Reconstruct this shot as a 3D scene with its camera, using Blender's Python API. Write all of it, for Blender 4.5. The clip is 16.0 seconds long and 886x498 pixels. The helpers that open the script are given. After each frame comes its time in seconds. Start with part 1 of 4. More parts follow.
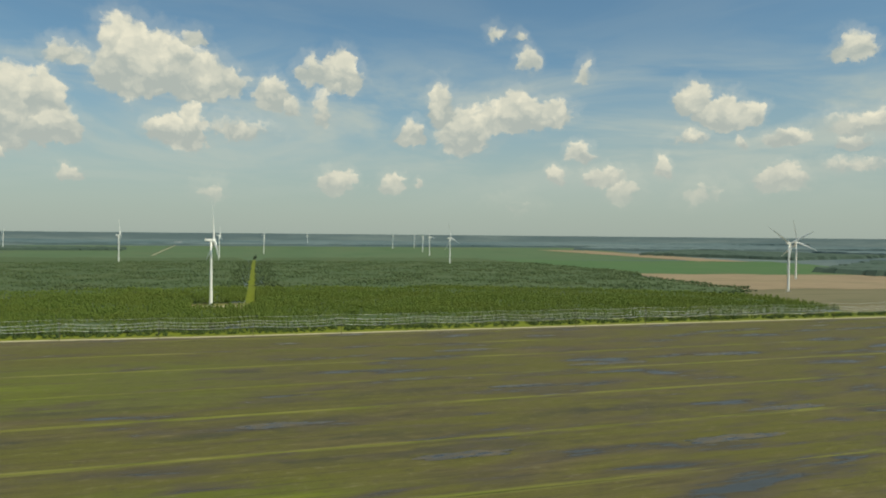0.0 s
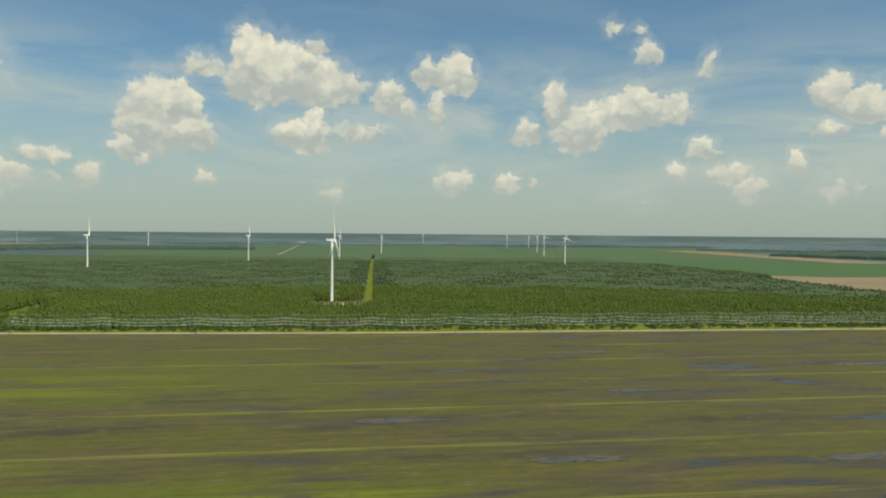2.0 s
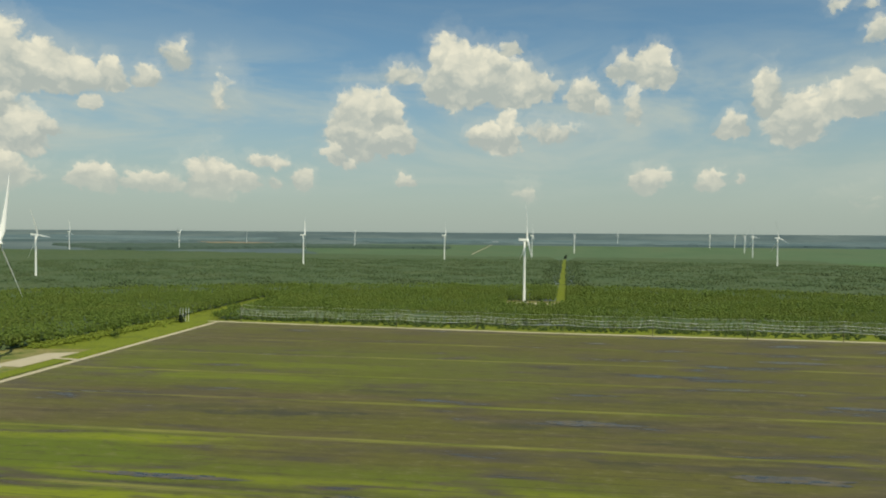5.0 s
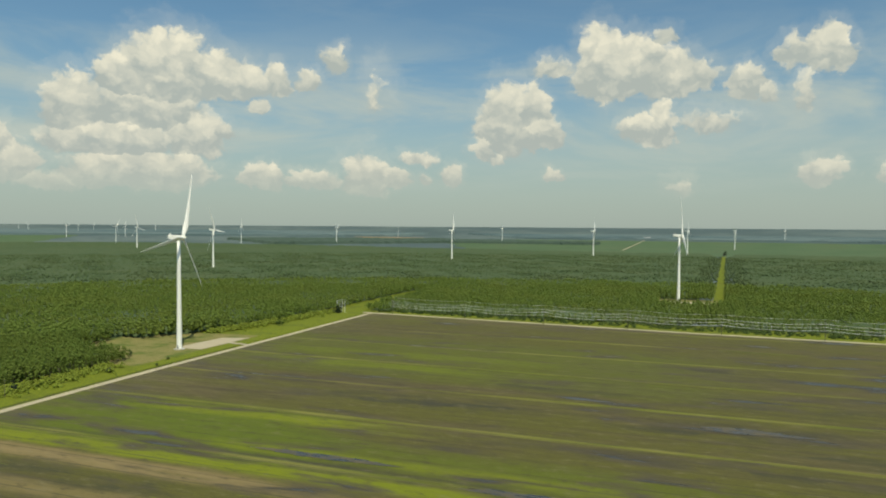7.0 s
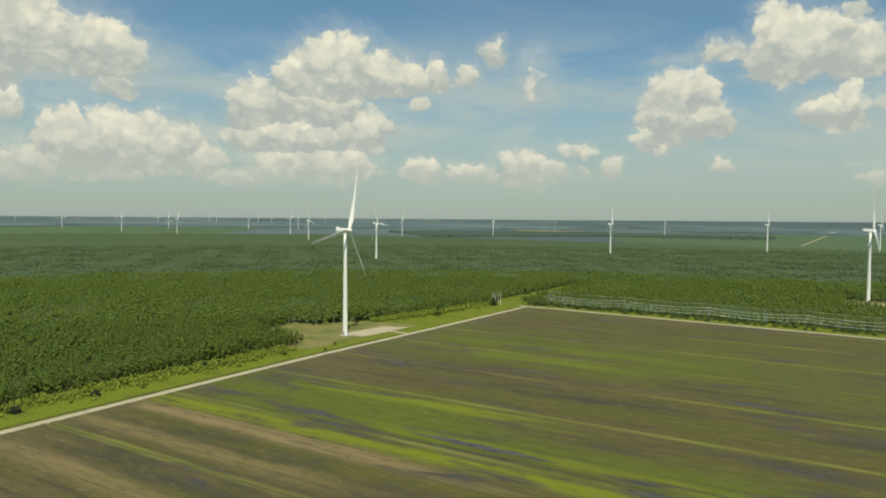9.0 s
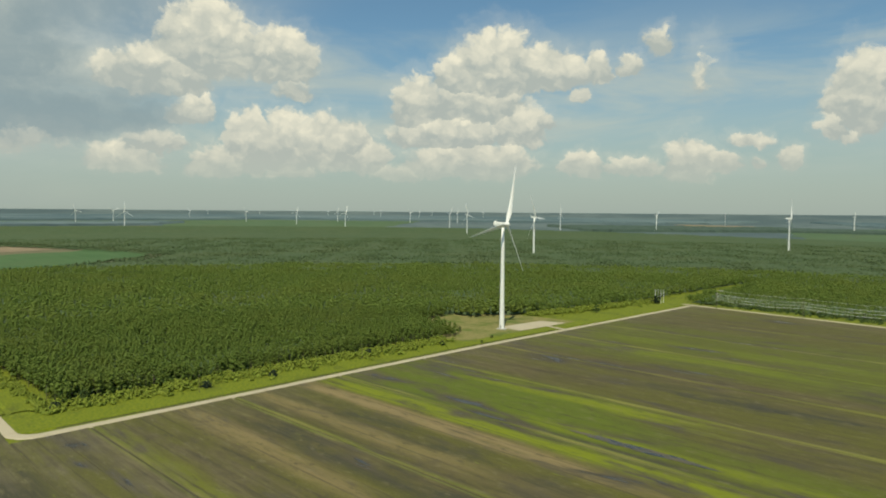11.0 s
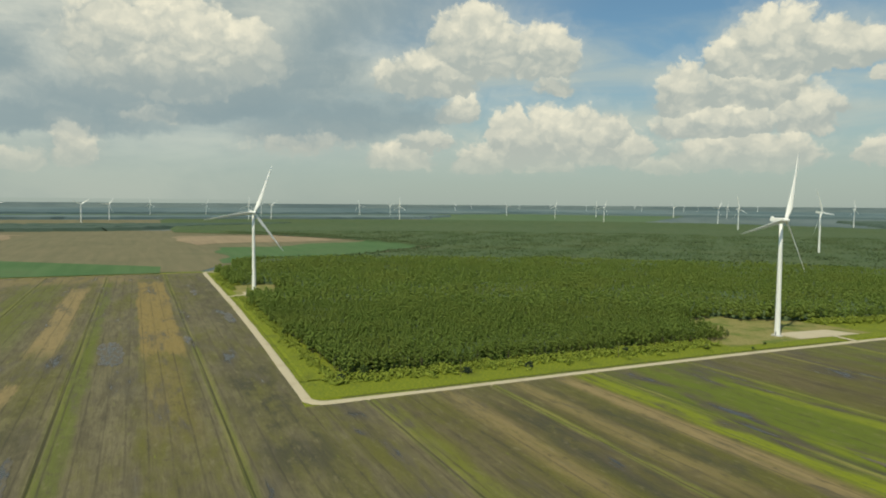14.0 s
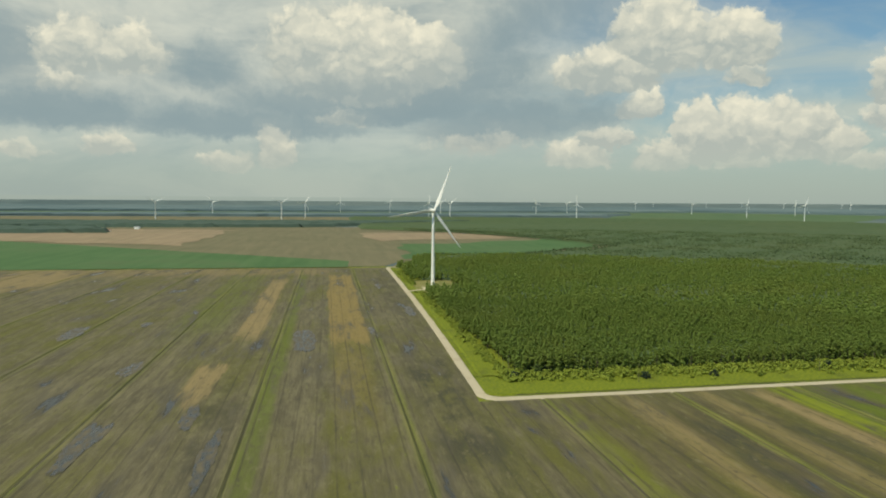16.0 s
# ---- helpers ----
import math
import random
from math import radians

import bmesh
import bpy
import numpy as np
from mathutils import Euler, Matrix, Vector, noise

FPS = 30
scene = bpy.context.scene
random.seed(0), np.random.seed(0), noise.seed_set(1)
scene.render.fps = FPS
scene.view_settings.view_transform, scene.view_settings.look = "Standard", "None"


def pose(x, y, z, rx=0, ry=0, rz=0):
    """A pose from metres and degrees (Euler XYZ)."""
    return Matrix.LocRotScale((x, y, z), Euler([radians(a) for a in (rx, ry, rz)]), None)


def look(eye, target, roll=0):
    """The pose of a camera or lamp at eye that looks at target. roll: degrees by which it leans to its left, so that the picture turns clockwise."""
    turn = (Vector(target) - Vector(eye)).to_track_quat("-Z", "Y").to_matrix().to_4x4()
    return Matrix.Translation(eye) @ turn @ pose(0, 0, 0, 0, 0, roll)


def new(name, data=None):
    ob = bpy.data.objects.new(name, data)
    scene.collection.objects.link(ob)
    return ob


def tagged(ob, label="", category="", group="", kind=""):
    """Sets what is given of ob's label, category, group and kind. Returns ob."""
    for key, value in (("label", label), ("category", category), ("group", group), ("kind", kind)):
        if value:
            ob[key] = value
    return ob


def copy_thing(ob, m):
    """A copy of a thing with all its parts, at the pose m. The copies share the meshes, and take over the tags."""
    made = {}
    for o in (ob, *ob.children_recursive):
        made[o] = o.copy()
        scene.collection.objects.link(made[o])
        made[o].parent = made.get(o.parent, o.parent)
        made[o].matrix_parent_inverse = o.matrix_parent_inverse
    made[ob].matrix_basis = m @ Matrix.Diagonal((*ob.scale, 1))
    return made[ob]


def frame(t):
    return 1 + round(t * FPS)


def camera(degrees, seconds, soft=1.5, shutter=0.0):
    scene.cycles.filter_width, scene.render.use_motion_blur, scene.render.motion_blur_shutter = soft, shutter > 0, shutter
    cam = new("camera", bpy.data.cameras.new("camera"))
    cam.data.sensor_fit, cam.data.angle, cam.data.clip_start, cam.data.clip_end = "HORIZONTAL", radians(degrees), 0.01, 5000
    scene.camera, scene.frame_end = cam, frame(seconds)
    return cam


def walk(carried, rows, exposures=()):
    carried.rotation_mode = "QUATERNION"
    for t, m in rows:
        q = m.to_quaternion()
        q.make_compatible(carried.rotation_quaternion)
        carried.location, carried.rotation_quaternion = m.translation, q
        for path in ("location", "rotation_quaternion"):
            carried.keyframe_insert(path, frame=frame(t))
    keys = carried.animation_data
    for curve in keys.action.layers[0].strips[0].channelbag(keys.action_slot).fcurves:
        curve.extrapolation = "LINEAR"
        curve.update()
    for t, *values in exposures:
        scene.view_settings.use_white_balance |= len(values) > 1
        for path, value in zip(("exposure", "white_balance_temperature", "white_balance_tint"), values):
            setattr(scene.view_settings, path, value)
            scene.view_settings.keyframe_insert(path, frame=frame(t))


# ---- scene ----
# A tethered viewpoint 104 m over flat farmland: the camera hovers and pans.
# x runs along the crop rows, y across them.
EYE_HEIGHT = 104.0
cam = camera(64.75, 16.0, soft=2.0)
PATH = [
    (0.0, pose(0, 0, EYE_HEIGHT, 88.85, -0.53, -17.30)),
    (0.5, pose(0, 0, EYE_HEIGHT, 88.83, -0.57, -14.89)),
    (1.0, pose(0, 0, EYE_HEIGHT, 88.81, -0.53, -12.57)),
    (1.5, pose(0, 0, EYE_HEIGHT, 88.81, -0.50, -10.37)),
    (2.0, pose(0, 0, EYE_HEIGHT, 88.78, -0.48, -7.96)),
    (2.5, pose(0, 0, EYE_HEIGHT, 88.77, -0.43, -5.21)),
    (3.0, pose(0, 0, EYE_HEIGHT, 88.73, -0.34, -2.65)),
    (3.5, pose(0, 0, EYE_HEIGHT, 88.74, -0.36, -0.24)),
    (6.0, pose(0, 0, EYE_HEIGHT, 88.47, -0.36, 13.63)),
    (6.5, pose(0, 0, EYE_HEIGHT, 88.34, -0.35, 16.70)),
    (7.0, pose(0, 0, EYE_HEIGHT, 88.18, -0.39, 19.75)),
    (7.5, pose(0, 0, EYE_HEIGHT, 88.02, -0.40, 22.88)),
    (8.0, pose(0, 0, EYE_HEIGHT, 87.87, -0.41, 26.03)),
    (8.5, pose(0, 0, EYE_HEIGHT, 87.71, -0.44, 29.31)),
    (9.0, pose(0, 0, EYE_HEIGHT, 87.55, -0.43, 32.51)),
    (11.5, pose(0, 0, EYE_HEIGHT, 86.85, -0.48, 48.75)),
    (12.0, pose(0, 0, EYE_HEIGHT, 86.74, -0.49, 52.15)),
    (12.5, pose(0, 0, EYE_HEIGHT, 86.63, -0.45, 55.44)),
    (13.0, pose(0, 0, EYE_HEIGHT, 86.54, -0.47, 59.06)),
    (13.5, pose(0, 0, EYE_HEIGHT, 86.45, -0.43, 62.70)),
    (14.0, pose(0, 0, EYE_HEIGHT, 86.38, -0.40, 66.30)),
    (14.5, pose(0, 0, EYE_HEIGHT, 86.32, -0.40, 69.93)),
    (15.0, pose(0, 0, EYE_HEIGHT, 86.26, -0.38, 73.60)),
    (15.5, pose(0, 0, EYE_HEIGHT, 86.20, -0.38, 77.32)),
    (16.0, pose(0, 0, EYE_HEIGHT, 86.14, -0.35, 80.67)),
]
walk(cam, PATH, exposures=[(0.0, 0.0, 7000, 1), (16.0, 0.0, 7000, 1)])

# ---- sun, sky and clouds ----
SUN_AZ, SUN_EL = -143.0, 58.0      # degrees to the left of +y, and above the horizon
sx = -math.sin(radians(SUN_AZ)) * math.cos(radians(SUN_EL))
sy = math.cos(radians(SUN_AZ)) * math.cos(radians(SUN_EL))
sz = math.sin(radians(SUN_EL))
sun_data = bpy.data.lights.new("sun", "SUN")
sun_data.energy, sun_data.angle, sun_data.color = 3.9, radians(0.5), (1.0, 0.94, 0.82)
sun = new("sun", sun_data)
sun.matrix_world = look((sx * 1000, sy * 1000, sz * 1000), (0, 0, 0))

CLOUDS, BASES = [], []


def cloud(az, el, half_width, height, body):
    """One billow of cumulus: its bearing, the height of its flat base over the horizon, half width and height in degrees."""
    CLOUDS.append((az, el, half_width, height, body))


def cloud_base(az, el, half_width, height, body):
    """A grey underside of the thick cloud."""
    BASES.append((az, el, half_width, height, body))


cloud(-48.3, 7.8, 3.23, 1.47, 0.5)
cloud(-48.1, 5.2, 2.73, 1.02, 0.4)
cloud(-47.7, 6.7, 1.24, 1.1, 0.75)
cloud(-47.5, 12.9, 1.58, 1.65, 0.75)
cloud(-43.5, 7.1, 1.64, 1.14, 0.8)
cloud(-42.9, 4.1, 1.88, 1.57, 0.9)
cloud(-41.0, 8.9, 1.16, 1.47, 0.9)
cloud(-40.2, 7.2, 0.63, 0.92, 0.7)
cloud(-39.0, 9.0, 2.39, 2.16, 1)
cloud(-37.9, 2.9, 2.11, 1.55, 0.35)
cloud(-36.8, 7.4, 1.72, 0.85, 0.45)
cloud(-36.8, 9.9, 1.35, 2.25, 1)
cloud(-34.7, 5.2, 0.76, 1.48, 0.7)
cloud(-31.8, 3.1, 1.48, 1.69, 0.55)
cloud(-30.2, 4.3, 1.82, 1.54, 0.9)
cloud(-28.7, 12.5, 0.67, 1.48, 0.5)
cloud(-28.3, 6.4, 1.05, 1.31, 0.7)
cloud(-26.6, 4.6, 1.0, 1.13, 0.9)
cloud(-26.3, 9.3, 1.7, 1.88, 1)
cloud(-24.1, 13.7, 1.04, 1.44, 0.6)
cloud(-23.5, 9.4, 2.26, 2.57, 1)
cloud(-23.4, 15.5, 0.89, 0.63, 0.4)
cloud(-23.1, 2.1, 1.92, 1.19, 0.3)
cloud(-21.2, 15.8, 0.91, 1.04, 0.5)
cloud(-20.8, 8.9, 1.75, 2.54, 0.6)
cloud(-19.0, 7.8, 2.46, 3.35, 0.75)
cloud(-17.1, 9.7, 1.47, 2.66, 0.95)
cloud(-15.2, 3.8, 0.53, 0.72, 0.8)
cloud(-14.7, 7.8, 1.24, 1.63, 0.95)
cloud(-13.0, 3.9, 1.25, 1.35, 0.8)
cloud(-8.8, 12.1, 1.91, 2.67, 1)
cloud(-8.5, 3.8, 1.83, 1.73, 0.85)
cloud(-7.6, 9.4, 0.92, 2.65, 0.5)
cloud(-6.8, 12.3, 1.56, 1.82, 0.8)
cloud(-5.0, 9.8, 0.83, 1.33, 0.7)
cloud(-3.6, 10.6, 1.38, 2.03, 0.95)
cloud(-1.0, 7.9, 2.67, 1.35, 0.5)
cloud(1.1, 2.8, 1.15, 1.38, 0.4)
cloud(1.7, 11.1, 3.44, 2.7, 0.95)
cloud(2.2, 14.3, 1.01, 1.19, 0.6)
cloud(2.5, 7.5, 1.28, 3.12, 0.95)
cloud(3.8, 7.4, 1.91, 1.88, 0.95)
cloud(4.8, 11.7, 2.99, 3.77, 1)
cloud(7.2, 11.7, 2.33, 4.59, 1)
cloud(10.9, 4.2, 0.79, 1.07, 0.95)
cloud(11.2, 12.3, 2.0, 1.44, 0.55)
cloud(11.9, 7.1, 2.25, 2.27, 1)
cloud(12.4, 8.7, 1.55, 3.26, 0.85)
cloud(14.6, 7.6, 2.61, 4.6, 1)
cloud(15.6, 5.5, 0.83, 0.87, 0.6)
cloud(16.7, 6.0, 0.99, 1.54, 0.8)
cloud(19.1, 3.8, 1.22, 1.51, 0.9)
cloud(21.5, 3.8, 0.67, 0.72, 0.6)
cloud(21.8, 5.4, 1.6, 1.07, 0.6)
cloud(24.0, 3.6, 1.54, 1.27, 0.9)
cloud(25.0, 10.1, 1.08, 2.6, 0.25)
cloud(25.3, 9.9, 1.08, 2.92, 0.35)
cloud(26.2, 3.5, 2.19, 3.17, 0.75)
cloud(28.2, 12.7, 0.73, 1.71, 0.65)
cloud(28.4, 12.8, 1.01, 1.63, 0.65)
cloud(30.4, 3.4, 2.76, 1.28, 0.85)
cloud(30.5, 11.2, 1.38, 1.39, 0.7)
cloud(33.2, 10.9, 1.56, 1.91, 0.9)
cloud(34.3, 3.4, 1.94, 1.74, 0.9)
cloud(34.4, 9.0, 0.83, 1.15, 0.85)
cloud(36.9, 10.6, 3.1, 2.86, 1)
cloud(37.2, 6.9, 1.37, 1.16, 0.75)
cloud(39.2, 6.3, 2.63, 2.76, 0.9)
cloud(41.0, 10.6, 4.26, 4.35, 1)
cloud(42.8, 8.1, 4.89, 2.7, 1)
cloud(43.2, 3.6, 6.0, 2.6, 0.95)
cloud(44.2, 10.4, 2.73, 2.31, 1)
cloud(45.4, 6.0, 4.81, 2.28, 1)
cloud(47.6, 8.0, 2.49, 3.33, 1)
cloud(48.9, 2.8, 2.55, 1.32, 0.55)
cloud(51.8, 4.0, 2.47, 2.57, 0.9)
cloud(52.5, 5.3, 1.71, 2.38, 0.95)
cloud(55.0, 4.6, 2.6, 3.76, 1)
cloud(57.4, 9.2, 1.83, 1.84, 0.6)
cloud(57.7, 3.0, 2.64, 1.33, 0.55)
cloud(58.1, 4.6, 2.25, 3.91, 1)
cloud(58.5, 11.2, 3.37, 3.41, 1)
cloud(60.9, 4.5, 2.0, 4.13, 1)
cloud(63.1, 3.2, 2.39, 2.51, 0.9)
cloud(63.9, 11.7, 4.46, 4.67, 1)
cloud(64.7, 7.4, 1.44, 1.96, 0.7)
cloud(65.7, 7.2, 1.6, 2.01, 0.65)
cloud(67.2, 9.8, 4.16, 2.89, 1)
cloud(67.8, 4.8, 2.54, 1.5, 0.75)
cloud(69.6, 9.8, 3.01, 1.94, 0.9)
cloud(70.0, 3.5, 3.55, 1.96, 0.7)
cloud(70.9, 3.3, 2.57, 1.23, 0.55)
cloud(77.7, 4.4, 5.03, 1.71, 0.5)
cloud(81.6, 10.3, 2.65, 1.9, 0.95)
cloud(83.1, 10.4, 4.84, 4.18, 0.95)
cloud(86.5, 10.1, 3.02, 3.32, 0.9)
cloud(87.3, 10.1, 7.4, 5.89, 1)
cloud(88.6, 6.4, 2.25, 1.24, 0.5)
cloud(91.5, 11.3, 3.73, 4.15, 0.9)
cloud(94.1, 3.5, 1.83, 2.64, 0.8)
cloud(97.8, 2.9, 2.52, 1.48, 0.65)
cloud(104.4, 10.3, 2.98, 2.75, 0.75)
cloud(106.2, 3.7, 2.4, 1.39, 0.7)
cloud(107.9, 10.1, 3.61, 3.36, 0.8)
cloud(109.0, 8.2, 2.48, 1.32, 0.5)
cloud(111.9, 3.3, 2.36, 1.17, 0.5)
cloud_base(69.2, 6.7, 3.46, 2.59, 0.6)
cloud_base(74.5, 6.1, 5.88, 2.66, 0.9)
cloud_base(75.4, 10.4, 2.82, 2.44, 0.6)
cloud_base(76.7, 5.5, 5.98, 2.3, 0.9)
cloud_base(77.3, 10.0, 4.09, 4.69, 0.55)
cloud_base(83.8, 7.3, 6.03, 2.34, 0.9)
cloud_base(87.3, 7.3, 11.6, 2.63, 1)
cloud_base(97.0, 5.7, 10.07, 2.15, 0.9)
cloud_base(99.0, 9.6, 3.7, 2.87, 0.6)
cloud_base(108.7, 6.0, 6.78, 2.17, 1)


class Nodes:
    """Short hand for building node trees."""

    def __init__(self, tree):
        self.tree = tree
        tree.nodes.clear()

    def add(self, kind, **values):
        n = self.tree.nodes.new(kind)
        for k, v in values.items():
            setattr(n, k, v)
        return n

    def put(self, socket, value):
        if hasattr(value, "is_output"):
            self.tree.links.new(value, socket)
        elif value is not None:
            socket.default_value = value

    def math(self, op, a, b=None, c=None, clamp=False):
        n = self.add("ShaderNodeMath", operation=op, use_clamp=clamp)
        for s, v in zip(n.inputs, (a, b, c)):
            self.put(s, v)
        return n.outputs[0]

    def vec(self, op, a, b=None, c=None):
        n = self.add("ShaderNodeVectorMath", operation=op)
        for s, v in zip(n.inputs, (a, b, c)):
            self.put(s, v)
        return n.outputs["Value"] if op in ("DOT_PRODUCT", "LENGTH") else n.outputs[0]

    def xyz(self, x, y, z=0.0):
        n = self.add("ShaderNodeCombineXYZ")
        for s, v in zip(n.inputs, (x, y, z)):
            self.put(s, v)
        return n.outputs[0]

    def split(self, v):
        n = self.add("ShaderNodeSeparateXYZ")
        self.put(n.inputs[0], v)
        return n.outputs

    def noise(self, vector, scale=1.0, detail=4.0, rough=0.55, distortion=0.0, color=False):
        n = self.add("ShaderNodeTexNoise")
        for k, v in (("Vector", vector), ("Scale", scale), ("Detail", detail), ("Roughness", rough), ("Distortion", distortion)):
            self.put(n.inputs[k], v)
        return n.outputs["Color" if color else "Fac"]

    def ramp(self, fac, a, b, to_a=0.0, to_b=1.0, smooth=True):
        n = self.add("ShaderNodeMapRange", interpolation_type="SMOOTHSTEP" if smooth else "LINEAR")
        for s, v in zip(n.inputs, (fac, a, b, to_a, to_b)):
            self.put(s, v)
        return n.outputs[0]

    def mix(self, fac, a, b):
        n = self.add("ShaderNodeMix", data_type="RGBA")
        self.put(n.inputs[0], fac)
        for s, v in ((n.inputs[6], a), (n.inputs[7], b)):
            self.put(s, (*v, 1.0) if isinstance(v, tuple) and len(v) == 3 else v)
        return n.outputs[2]

    def colour(self, c):
        n = self.add("ShaderNodeRGB")
        n.outputs[0].default_value = (*c, 1.0)
        return n.outputs[0]


def blob_group(name, rows):
    """A node group: how deep a place (bearing, height) lies inside the billows, and how high up in its own billow."""
    tree = bpy.data.node_groups.new(name, "ShaderNodeTree")
    nt = Nodes(tree)
    tree.interface.new_socket("place", in_out="INPUT", socket_type="NodeSocketVector")
    tree.interface.new_socket("depth", in_out="OUTPUT", socket_type="NodeSocketFloat")
    tree.interface.new_socket("rise", in_out="OUTPUT", socket_type="NodeSocketFloat")
    place = nt.add("NodeGroupInput").outputs[0]
    out = nt.add("NodeGroupOutput")
    best, rise = None, None
    for az, el, w, h, body in rows:
        w, h = w * 1.06, h * 1.02
        q = nt.vec("MULTIPLY_ADD", place, (1 / w, 1 / h, 0), (-az / w, -el / h, 0))
        up = nt.vec("DOT_PRODUCT", q, (0.0, 1.0, 0.0))
        q = nt.vec("MAXIMUM", q, nt.vec("MULTIPLY", q, (1.0, -2.2, 0.0)))
        d = nt.math("MULTIPLY_ADD", nt.vec("DOT_PRODUCT", q, q), -1.15 * body, 1.22 * body)
        if best is None:
            best, rise = d, up
        else:
            wins = nt.ramp(nt.math("SUBTRACT", d, best), -0.16, 0.16)
            rise = nt.math("MULTIPLY_ADD", wins, nt.math("SUBTRACT", up, rise), rise)
            best = nt.math("SMOOTH_MAX", best, d, 0.22)
    nt.put(out.inputs[0], best)
    nt.put(out.inputs[1], rise)
    return tree


def build_world():
    world = bpy.data.worlds.new("sky")
    scene.world = world
    world.use_nodes = True
    nt = Nodes(world.node_tree)
    sky = nt.add("ShaderNodeTexSky", sky_type="NISHITA", sun_disc=False, sun_elevation=radians(SUN_EL),
                 sun_rotation=radians(-SUN_AZ), altitude=100.0, air_density=1.0, dust_density=1.2, ozone_density=2.5)
    clear = nt.vec("MULTIPLY", sky.outputs[0], SKY)
    # bearing and height in degrees
    way = nt.add("ShaderNodeTexCoord").outputs["Generated"]
    x, y, z = nt.split(way)
    az = nt.math("MULTIPLY", nt.math("ARCTAN2", nt.math("MULTIPLY", x, -1.0), y), 180 / math.pi)
    el = nt.math("MULTIPLY", nt.math("ARCSINE", z), 180 / math.pi)
    pos = nt.xyz(az, el)
    # haze over the far land
    haze = nt.math("MULTIPLY", nt.ramp(el, 0.0, 15.0, 1.0, 0.0), 0.82)
    base = nt.mix(haze, clear, HAZE)
    # thin veils
    veil = nt.noise(nt.xyz(nt.math("MULTIPLY", az, 0.05), nt.math("MULTIPLY", el, 0.22)), 1.0, 5.0, 0.6, 0.6)
    band = nt.math("MULTIPLY", nt.ramp(el, 1.0, 7.0), nt.ramp(el, 9.0, 16.0, 1.0, 0.12))
    base = nt.mix(nt.math("MULTIPLY", nt.math("MULTIPLY", nt.ramp(veil, 0.38, 0.66), band), 0.75), base, VEIL)
    out = nt.add("ShaderNodeOutputWorld")
    plain = nt.add("ShaderNodeBackground")
    nt.put(plain.inputs[0], base)
    shader = plain.outputs[0]
    # billows warped by noise of two sizes; one stretch of bearings at a time
    drift = nt.noise(pos, 0.42, 3.0, 0.5, color=True)
    warp = nt.vec("MULTIPLY_ADD", nt.vec("SUBTRACT", drift, (0.5, 0.5, 0.5)), (2.6, 1.5, 0.0), pos)
    curl = nt.noise(pos, 1.7, 6.0, 0.62, color=True)
    warp = nt.vec("MULTIPLY_ADD", nt.vec("SUBTRACT", curl, (0.5, 0.5, 0.5)), (1.0, 0.9, 0.0), warp)
    puff = nt.add("ShaderNodeTexVoronoi", feature="SMOOTH_F1")
    nt.put(puff.inputs["Vector"], nt.vec("MULTIPLY", warp, (0.72, 0.95, 1.0)))
    puff.inputs["Scale"].default_value, puff.inputs["Detail"].default_value, puff.inputs["Roughness"].default_value = 1.0, 1.8, 0.5
    puff.inputs["Smoothness"].default_value = 0.3
    lump = nt.math("SUBTRACT", 0.55, puff.outputs["Distance"])
    fine = nt.math("SUBTRACT", nt.noise(warp, 1.5, 8.0, 0.66), 0.5)
    wisp = nt.math("SUBTRACT", nt.noise(nt.vec("MULTIPLY", warp, (0.5, 0.8, 1.0)), 0.8, 6.0, 0.6), 0.5)
    rough = nt.math("MULTIPLY_ADD", fine, 0.62, nt.math("MULTIPLY_ADD", lump, 0.34, nt.math("MULTIPLY", wisp, 0.35)))

    def inside_blobs(name, rows):
        g = nt.add("ShaderNodeGroup", node_tree=blob_group(name, rows))
        nt.put(g.inputs[0], warp)
        return g.outputs[0], g.outputs[1]

    # a thick uneven sheet of cloud beyond the tall cumulus
    sheet = nt.noise(nt.vec("MULTIPLY", pos, (0.06, 0.16, 1.0)), 1.0, 6.0, 0.6, 0.5)
    much = nt.math("MULTIPLY", nt.ramp(nt.math("MULTIPLY_ADD", el, 0.9, az), 66.0, 92.0), nt.ramp(el, 2.0, 9.0, 0.25, 1.0))
    thick = nt.mix(much, base, nt.mix(nt.ramp(sheet, 0.35, 0.68), SHEET_DARK, SHEET_LIT))
    edges = [-56.0, -34.0, -14.0, 6.0, 26.0, 46.0, 66.0, 88.0, 122.0]
    for lo, hi in zip(edges, edges[1:]):
        near = [c for c in CLOUDS if c[0] + c[2] * 1.5 + 2.2 > lo and c[0] - c[2] * 1.5 - 2.2 < hi]
        grey = [c for c in BASES if c[0] + c[2] * 1.5 + 2.2 > lo and c[0] - c[2] * 1.5 - 2.2 < hi]
        d0, rise = inside_blobs("billows", near)
        body = nt.math("ADD", d0, rough)
        cover = nt.math("MAXIMUM", nt.ramp(body, -0.02, 0.44), nt.math("MULTIPLY", nt.ramp(body, -0.8, 0.1), 0.16))
        light = nt.math("MULTIPLY_ADD", nt.ramp(rise, -0.25, 0.80), 0.66, 0.22)
        light = nt.math("MULTIPLY_ADD", lump, 0.62, light)
        light = nt.math("MULTIPLY_ADD", wisp, 0.75, light)
        light = nt.math("MULTIPLY_ADD", fine, 0.30, light, clamp=True)
        white = nt.mix(light, CLOUD_SHADE, CLOUD_LIT)
        ground = thick if hi > 50 else base
